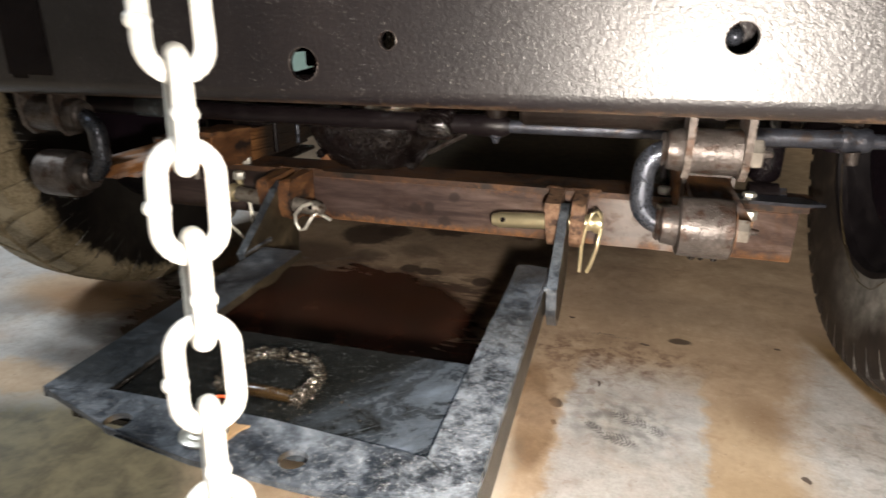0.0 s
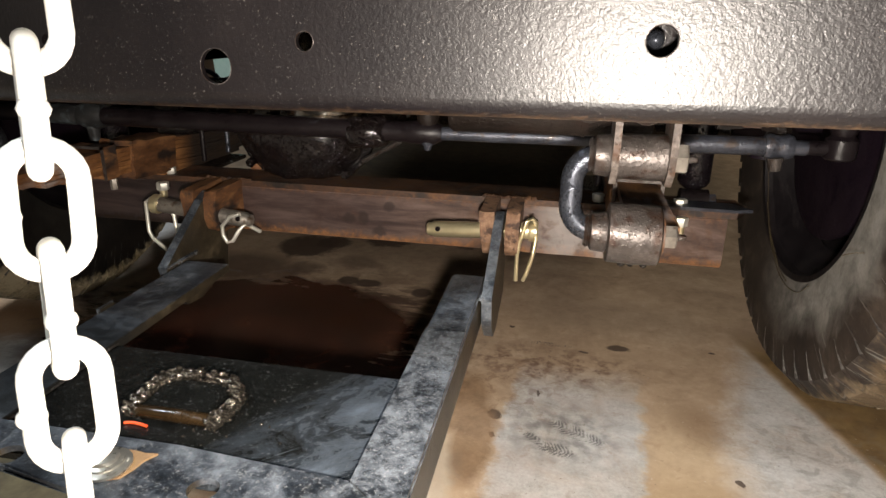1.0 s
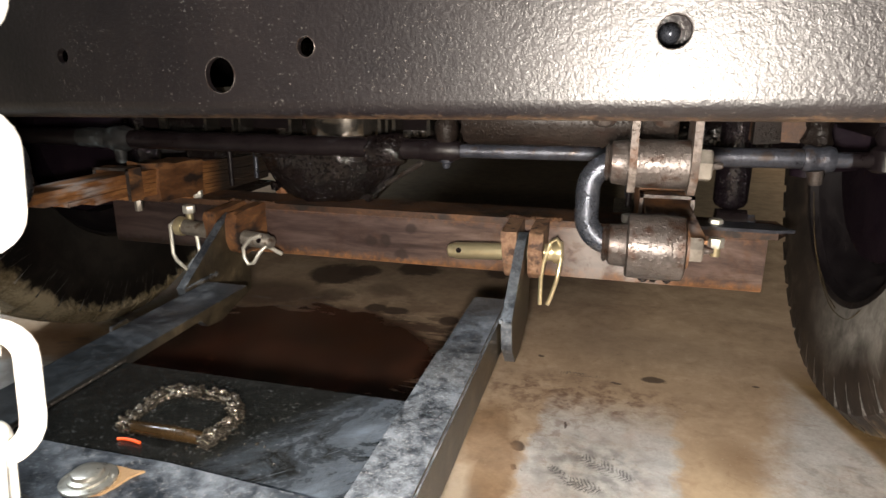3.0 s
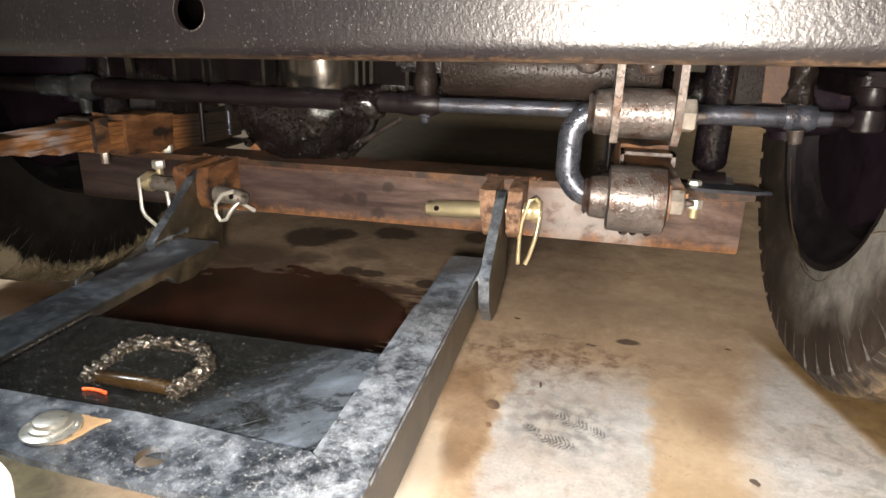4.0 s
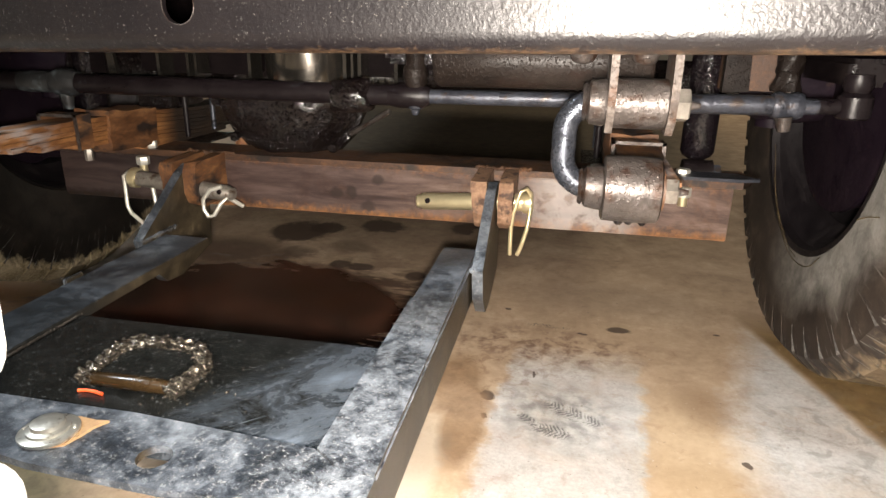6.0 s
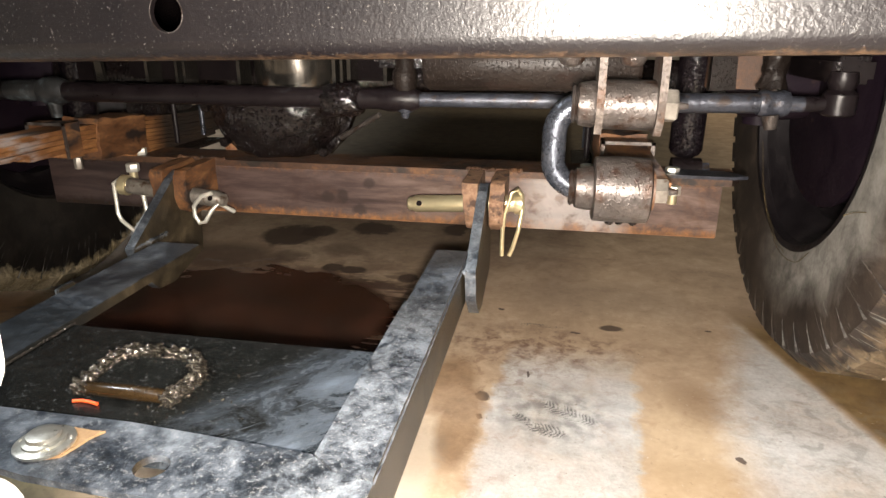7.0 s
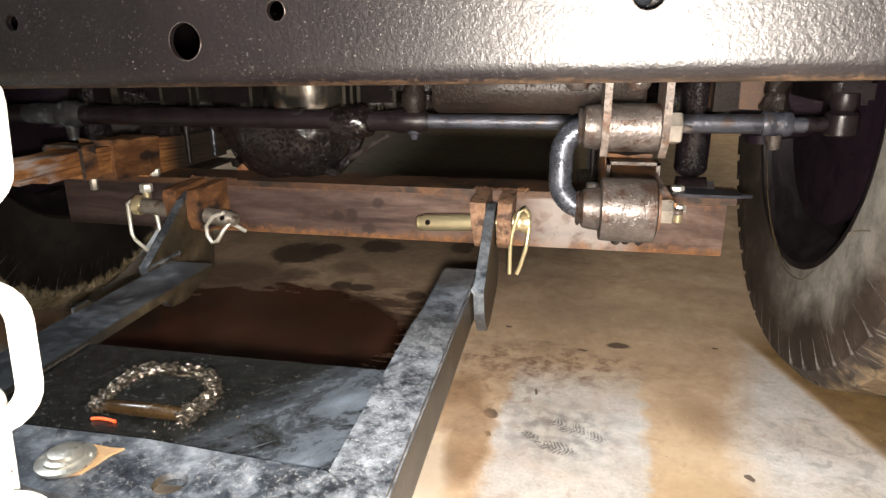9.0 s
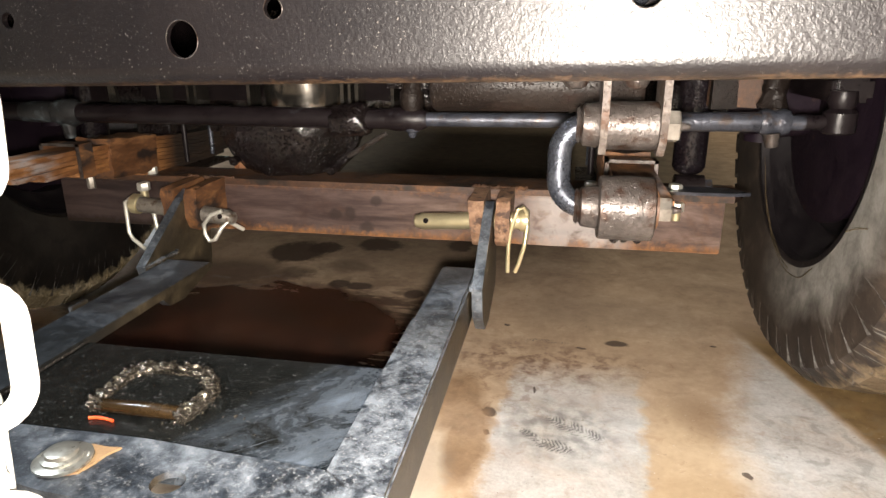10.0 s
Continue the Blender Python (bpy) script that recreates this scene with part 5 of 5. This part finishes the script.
# ---------------------------------------------------------------- plow mount: crossbeam, ears, pins
def crossbeam():
    t = thing("mounting_crossbeam", (MID, 1.0, 0.172), "long bare and rusty angle iron bolted under the springs", "beam")
    x0, x1 = -0.757, 0.162
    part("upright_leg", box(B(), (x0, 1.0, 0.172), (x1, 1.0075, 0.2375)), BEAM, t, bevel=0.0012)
    ol = [(x0, 1.0005), (x1 + 0.01, 1.0005), (x1 + 0.026, 1.03), (x1 + 0.022, 1.072), (x0, 1.072)]
    part("top_leg", prism(B(), ol, 2, 0.2375, 0.2455), DARKRUST, t, bevel=0.001)
    part("strap", prism(B(), [(0.08, 0.996), (0.168, 0.996), (0.19, 1.004), (0.168, 1.03), (0.08, 1.03)], 2, 0.2465, 0.2505), BLUESTEEL, t, "blue-grey steel strap end", bevel=0.0008)
    for x, y in ((-0.615, 1.012), (0.002, 1.016), (0.105, 1.018)):
        part("bolt", hexagon(B(), (x, y, 0.2455), (x, y, 0.2555), 0.0085), BRIGHTZINC, t, "yellow zinc bolt")
        part("bolt_shank", rod(B(), (x, y - 0.022, 0.215), (x, y - 0.022, 0.23), 0.0055, seg=14), ZINC, t)
        part("nut", hexagon(B(), (x, y - 0.022, 0.226), (x, y - 0.022, 0.2375), 0.0088), BRIGHTZINC, t, "yellow zinc nut")
    # ears: two plates a side with the pin through them
    for cx in (-0.1125, -0.5145):
        for dx, w in ((-0.0285, 0.0165), (0.0025, 0.0165)):
            ol = []
            for i in range(9):
                a = -math.pi / 2 - 0.5 * math.pi * i / 8
                ol.append((0.95 + 0.026 * math.cos(a), 0.212 + 0.027 * math.sin(a)))
            ol += [(0.9235, 0.238), (0.928, 0.2455), (1.0, 0.2475), (1.0, 0.185)]
            bm = prism(B(), ol, 0, cx + dx, cx + dx + w)
            bmesh.ops.triangulate(bm, faces=bm.faces)
            bmesh.ops.subdivide_edges(bm, edges=bm.edges, cuts=2, use_grid_fill=True)
            for v in bm.verts:
                low = max(0.0, min(1.0, (0.236 - v.co.z) / 0.05))
                if dx < 0:
                    v.co.x = cx + dx + w - (cx + dx + w - v.co.x) * (1.12 - 0.36 * low)
                else:
                    v.co.x = cx + dx + (v.co.x - cx - dx) * (1.05 - 0.12 * low)
                v.co += Vector([noise.noise(v.co * 130 + Vector((k * 9, 0, 0))) for k in range(3)]) * 0.0016
            part("ear", bm, EARMETAL if cx > -0.3 else SLEEVE, t, "flame-cut rusty ear plate", sharp=60)
        bm, n = B(), 26
        for i in range(n):
            v = Vector((cx - 0.034 + 0.07 * i / n, 0.998 + 0.002 * random.random(), 0.246 + 0.002 * random.random()))
            bmesh.ops.create_icosphere(bm, subdivisions=1, radius=0.0018 + 0.0018 * random.random(), matrix=Matrix.Translation(v))
        part("weld_bead", bm, DARKRUST, t)
    return t


crossbeam()


def hitch_pin(a, b, head, label, clip):
    """A pin from its free end a to its head end b, with a bent wire retainer."""
    t = thing("hitch_pin", a, label, "pin", "hitch pins")
    a, b = Vector(a), Vector(b)
    r = 0.0104
    part("shaft", rod(B(), a, b, r, seg=28, rings=[(0, r * 0.55), (0.015, r * 0.8), (0.05, r * 0.82), (0.07, r), (1, r)]), ZINC if a.x > -0.3 else NUTMETAL, t)
    d = (b - a).normalized()
    part("cross_hole", rod(B(), a + d * 0.016 + Vector((0, -r * 0.98, 0.003)), a + d * 0.016 + Vector((0, -r * 1.02, 0.0032)), 0.0034, seg=14), BLACK, t, "drilled hole for the clip")
    if head:
        part("head", rod(B(), b, b + d * 0.012, 0.0125, seg=28, rings=[(0, 0.0125), (0.2, 0.0135), (0.8, 0.0135), (1, 0.0115)]), ZINC, t)
    part("wire_clip", sweep(B(), clip, 0.0026, seg=10), BRIGHTZINC if a.x < -0.3 else ZINC, t, "bent wire retaining clip")
    return t


hitch_pin((-0.213, 0.948, 0.2115), (-0.083, 0.952, 0.2175), True, "yellow zinc hitch pin through the ears, long end free",
          [(-0.0855, 0.933, 0.157), (-0.0815, 0.933, 0.167), (-0.0755, 0.934, 0.19), (-0.0735, 0.936, 0.206), (-0.0725, 0.944, 0.216), (-0.0745, 0.945, 0.23), (-0.079, 0.942, 0.237), (-0.085, 0.937, 0.234), (-0.0925, 0.934, 0.208), (-0.0945, 0.934, 0.19), (-0.0945, 0.934, 0.156)])
hitch_pin((-0.452, 0.9405, 0.2055), (-0.588, 0.9415, 0.2185), True, "yellow zinc hitch pin with a large wire handle",
          [(-0.588, 0.942, 0.228), (-0.601, 0.938, 0.2265), (-0.607, 0.936, 0.222), (-0.606, 0.934, 0.181), (-0.601, 0.933, 0.172), (-0.574, 0.933, 0.15), (-0.567, 0.933, 0.151), (-0.561, 0.934, 0.165), (-0.566, 0.936, 0.206), (-0.572, 0.94, 0.214)])


def spring_clip():
    t = thing("spring_clip", (-0.47, 0.938, 0.18), "bright bent wire clip through the hitch pin", "clip")
    pts = [(-0.4635, 0.929, 0.218), (-0.478, 0.926, 0.213), (-0.4885, 0.925, 0.2), (-0.4885, 0.925, 0.187), (-0.483, 0.925, 0.178), (-0.475, 0.925, 0.18), (-0.466, 0.928, 0.195), (-0.46, 0.935, 0.203), (-0.447, 0.95, 0.188)]
    part("wire", sweep(B(), pts, 0.0027, seg=10), BRIGHTZINC, t)


spring_clip()


# ---------------------------------------------------------------- the plow frame
def plow_frame():
    t = thing("plow_frame", (MID, 0.7, 0.12), "scuffed blue-black welded steel push frame pinned to the crossbeam", "frame")
    top, low = 0.17, 0.121
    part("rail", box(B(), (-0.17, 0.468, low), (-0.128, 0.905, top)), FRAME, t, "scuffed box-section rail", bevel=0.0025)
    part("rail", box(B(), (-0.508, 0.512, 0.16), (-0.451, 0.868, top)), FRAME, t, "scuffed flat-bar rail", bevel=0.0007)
    bm = B()
    for i in range(70):
        v = Vector((-0.4505 + random.uniform(-0.001, 0.001), 0.515 + 0.14 * i / 69, 0.1668 + random.uniform(-0.0006, 0.0006)))
        bmesh.ops.create_icosphere(bm, subdivisions=1, radius=random.uniform(0.0008, 0.0013), matrix=Matrix.Translation(v))
    part("weld_bead", bm, LINKMETAL, t, "thin pale weld bead along the flat rail", sharp=180)
    part("tab", box(B(), (-0.513, 0.706, 0.166), (-0.5085, 0.73, 0.1735)), FRAME, t, bevel=0.001)
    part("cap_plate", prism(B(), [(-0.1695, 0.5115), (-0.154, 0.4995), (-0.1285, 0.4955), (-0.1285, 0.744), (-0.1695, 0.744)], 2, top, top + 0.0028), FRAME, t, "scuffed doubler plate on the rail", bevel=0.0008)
    holes = [(-0.26, 0.484, 0.0105), (-0.335, 0.489, 0.011), (-0.41, 0.487, 0.0105)]
    ol = [(-0.497, 0.507), (-0.42, 0.481), (-0.33, 0.4635), (-0.24, 0.459), (-0.1275, 0.4665), (-0.1275, 0.494), (-0.1545, 0.4985), (-0.1715, 0.512), (-0.3, 0.522), (-0.4485, 0.522)]
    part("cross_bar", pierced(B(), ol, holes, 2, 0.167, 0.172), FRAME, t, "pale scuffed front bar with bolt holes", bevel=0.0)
    part("cross_plate", box(B(), (-0.466, 0.4975, 0.1575), (-0.161, 0.656, 0.165)), PLATE, t, "oily dark cross plate with wiped streaks", bevel=0.001)
    # gussets that carry the pins
    for x, s in ((-0.1245, 1), (-0.513, -1)):
        ol = [(0.83, 0.172), (0.925, 0.235), (0.945, 0.242), (0.972, 0.235), (0.984, 0.215), (0.974, 0.125), (0.9, 0.105), (0.868, 0.108), (0.84, 0.135)]
        lo, hi = (x, x + 0.0115) if s > 0 else (x - 0.0115, x)
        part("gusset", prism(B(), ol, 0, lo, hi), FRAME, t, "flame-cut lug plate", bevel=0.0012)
        bm = B()
        for i in range(26):
            v = Vector((x + s * 0.001 + 0.003 * (random.random() - 0.5), 0.832 + 0.07 * i / 26, top + 0.001))
            bmesh.ops.create_icosphere(bm, subdivisions=1, radius=0.0025 + 0.002 * random.random(), matrix=Matrix.Translation(v))
        part("weld_bead", bm, FRAME, t)
    # weld ring round a slot in the plate
    bm = B()
    ring = []
    for i in range(64):
        a = math.radians(-28 + 236 * i / 63)
        ring.append((-0.3288 + 0.0377 * math.copysign(abs(math.cos(a)) ** 0.75, math.cos(a)), 0.5743 + 0.0335 * math.copysign(abs(math.sin(a)) ** 0.7, math.sin(a))))
    for k, (x, y) in enumerate(ring):
        for j in range(24):
            v = Vector((x + random.uniform(-0.0055, 0.005), y + random.uniform(-0.0055, 0.005), 0.1648 + random.uniform(0, 0.01 + (0.004 if y > 0.59 else 0))))
            bmesh.ops.create_icosphere(bm, subdivisions=1, radius=random.uniform(0.001, 0.0025), matrix=Matrix.Translation(v) @ Matrix.Diagonal((1, 1, 0.8, 1)))
    for j in range(26):
        v = Vector((-0.3288 + random.gauss(0.035, 0.022), 0.5743 + random.gauss(-0.005, 0.022), 0.1652))
        bmesh.ops.create_icosphere(bm, subdivisions=1, radius=random.uniform(0.0009, 0.0018), matrix=Matrix.Translation(v))
    for v in bm.verts:
        v.co += Vector([noise.noise(v.co * 260 + Vector((k * 11, 0, 0))) for k in range(3)]) * 0.0028
    ob = part("weld_ring", bm, WELD, t, "lumpy shiny weld bead", sharp=180)
    skin = ob.modifiers.new("skin", "REMESH")
    melt = ob.modifiers.new("melt", "SMOOTH")
    melt.factor, melt.iterations = 0.5, 4
    skin.mode, skin.voxel_size, skin.use_smooth_shade = "VOXEL", 0.0007, True
    part("raised_pad", box(B(), (-0.358, 0.5585, 0.165), (-0.3005, 0.602, 0.1735)), PLATE, t, "dark pad welded on the plate", bevel=0.0015)
    part("pad_edge", rod(B(), (-0.3618, 0.5566, 0.1701), (-0.2957, 0.5566, 0.1701), 0.0052, seg=20, rings=[(0, 0.0037), (0.03, 0.005), (0.5, 0.0054), (0.97, 0.005), (1, 0.0037)]), VARNISH, t, "brown oily round bar along the pad")
    return t


plow_frame()


def flange_bolt():
    t = thing("flange_bolt", (-0.335, 0.489, 0.172), "bright zinc bolt and washer in the front bar", "bolt")
    c = Vector((-0.335, 0.489, 0))
    part("washer", rod(B(), c + Vector((0, 0, 0.1735)), c + Vector((0, 0, 0.1765)), 0.0175, seg=36, rings=[(0, 0.0168), (0.3, 0.0175), (0.8, 0.0175), (1, 0.0166)]), WASHER, t)
    for dx, dy, turn in ((-0.0145, -0.002, 70), (0.0135, 0.006, -60)):
        bm = box(B(), (-0.0018, -0.0005, 0), (0.0018, 0.0005, 0.0004))
        bm.transform(Matrix.Translation(c + Vector((dx, dy, 0.1764))) @ pose(0, 0, 0, 0, 0, turn))
        part("stamped_mark", bm, BRIGHTZINC, t)
    part("head", rod(B(), c + Vector((0, 0, 0.1765)), c + Vector((0, 0, 0.1825)), 0.011, seg=36, rings=[(0, 0.0125), (0.3, 0.0125), (0.42, 0.0105), (0.46, 0.0098), (0.9, 0.0095), (1, 0.0085)]), WASHER, t)
    ol = [(-0.345, 0.486), (-0.328, 0.4765), (-0.3185, 0.481), (-0.315, 0.491), (-0.3135, 0.5), (-0.3085, 0.5085), (-0.317, 0.5075), (-0.33, 0.5085), (-0.345, 0.503)]
    part("packing", prism(B(), ol, 2, 0.172, 0.1735), TAN, t, "tan rusted packing piece under the washer")
    t = thing("plastic_strip", (-0.361, 0.548, 0.165), "short bright orange plastic strip on the plate", "strip")
    part("strip", sweep(B(), [(-0.3628, 0.5449, 0.1662), (-0.3572, 0.5463, 0.1663), (-0.3498, 0.5459, 0.1663), (-0.3432, 0.5445, 0.1662)], 0.0012, seg=10), ORANGE, t)


flange_bolt()


# ---------------------------------------------------------------- the lifting chain
def chain():
    """Links along one leaning line, each turned a quarter against the next."""
    at, down, pitch = Vector((-0.2232, 0.3659, 0.4311)), Vector((0.1053, -0.1912, -0.9759)).normalized(), 0.0345
    t = thing("lifting_chain", at + down * pitch * 12, "heavy pale galvanised steel link chain stretched from the lift arm", "chain")
    r, wide = 0.0040, 0.0110
    half = pitch / 2 + r
    st = half - wide
    path = [(wide * math.cos(a), 0, st + wide * math.sin(a)) for a in (math.pi * i / 12 for i in range(13))]
    path += [(wide * math.cos(a), 0, -st + wide * math.sin(a)) for a in (math.pi + math.pi * i / 12 for i in range(13))]
    bm = sweep(B(), path, r, seg=14, closed=True)
    bmesh.ops.create_icosphere(bm, subdivisions=2, radius=0.0052, matrix=Matrix.Translation((-wide - 0.0006, 0, -0.002)) @ Matrix.Diagonal((1, 1, 0.8, 1)))
    up, first = -down, None
    out = Vector((0.68, -0.73, 0))
    out = (out - out.project(up)).normalized()
    wide_way = up.cross(out)
    for k in range(-6, 13):
        turn = Matrix((wide_way, up.cross(wide_way), up)).transposed().to_4x4()
        m = Matrix.Translation(at + down * pitch * k) @ turn @ pose(0, 0, 0, 0, 1.2 * math.sin(k * 1.9), (0 if k % 2 else 90) + 2 + 3 * math.sin(k * 1.3))
        if first is None:
            first = part("link", bm, CHAINMETAL, t)
            ob = first
        else:
            ob = new("link", first.data)
            ob.parent = t
            ob.matrix_parent_inverse = HOME[t.name]
        ob.matrix_basis = m
    return t


chain()


def lift_arm():
    t = thing("lift_arm", (-0.245, 0.6, 0.566), "black steel lift arm on the bumper that carries the chain", "lift arm")
    part("post", box(B(), (-0.265, 0.625, 0.564), (-0.225, 0.665, 0.66)), BLACK, t, bevel=0.003)
    part("arm", box(B(), (-0.265, 0.36, 0.64), (-0.225, 0.664, 0.668)), BLACK, t, bevel=0.003)
    return t


lift_arm()


# teal box placed to fit the camera's view through the bumper's hole, a stand-in
def teal_stand_in():
    t = thing("teal_stand_in", (-1.6, 3.1, 0), "pale teal box standing in for an unidentified thing beyond", "bin")
    bm = box(B(), (-1.69, 3.0, 0.0), (-1.5, 3.25, 0.4))
    for v in bm.verts:
        if v.co.z < 0.1:
            v.co.x = -1.595 + (v.co.x + 1.595) * 0.86
            v.co.y = 3.125 + (v.co.y - 3.125) * 0.86
    part("shell", bm, TEAL, t, bevel=0.012)
    part("rim", box(B(), (-1.7, 2.99, 0.4), (-1.49, 3.26, 0.425)), TEAL, t, bevel=0.006)


teal_stand_in()


# dry grass caught on the rim
def straw():
    t = thing("dry_straw", (0.27, 0.99, 0.15), "thin dry straw caught on the wheel rim", "straw")
    pts = [(0.263, 1.22, 0.26), (0.26, 1.17, 0.2), (0.259, 1.12, 0.163), (0.258, 1.06, 0.142), (0.257, 1.0, 0.148), (0.257, 0.965, 0.172)]
    part("stalk", sweep(B(), smooth(pts), 0.0004, seg=6), STRAW, t)
    pts = [(0.264, 1.2, 0.215), (0.26, 1.14, 0.178), (0.261, 1.09, 0.15), (0.257, 1.04, 0.147)]
    part("stalk", sweep(B(), smooth(pts), 0.0004, seg=6), STRAW, t)
    part("stalk", sweep(B(), smooth([(0.26, 0.86, 0.25), (0.245, 0.85, 0.252), (0.235, 0.846, 0.25)]), 0.0005, seg=6), STRAW, t)


straw()
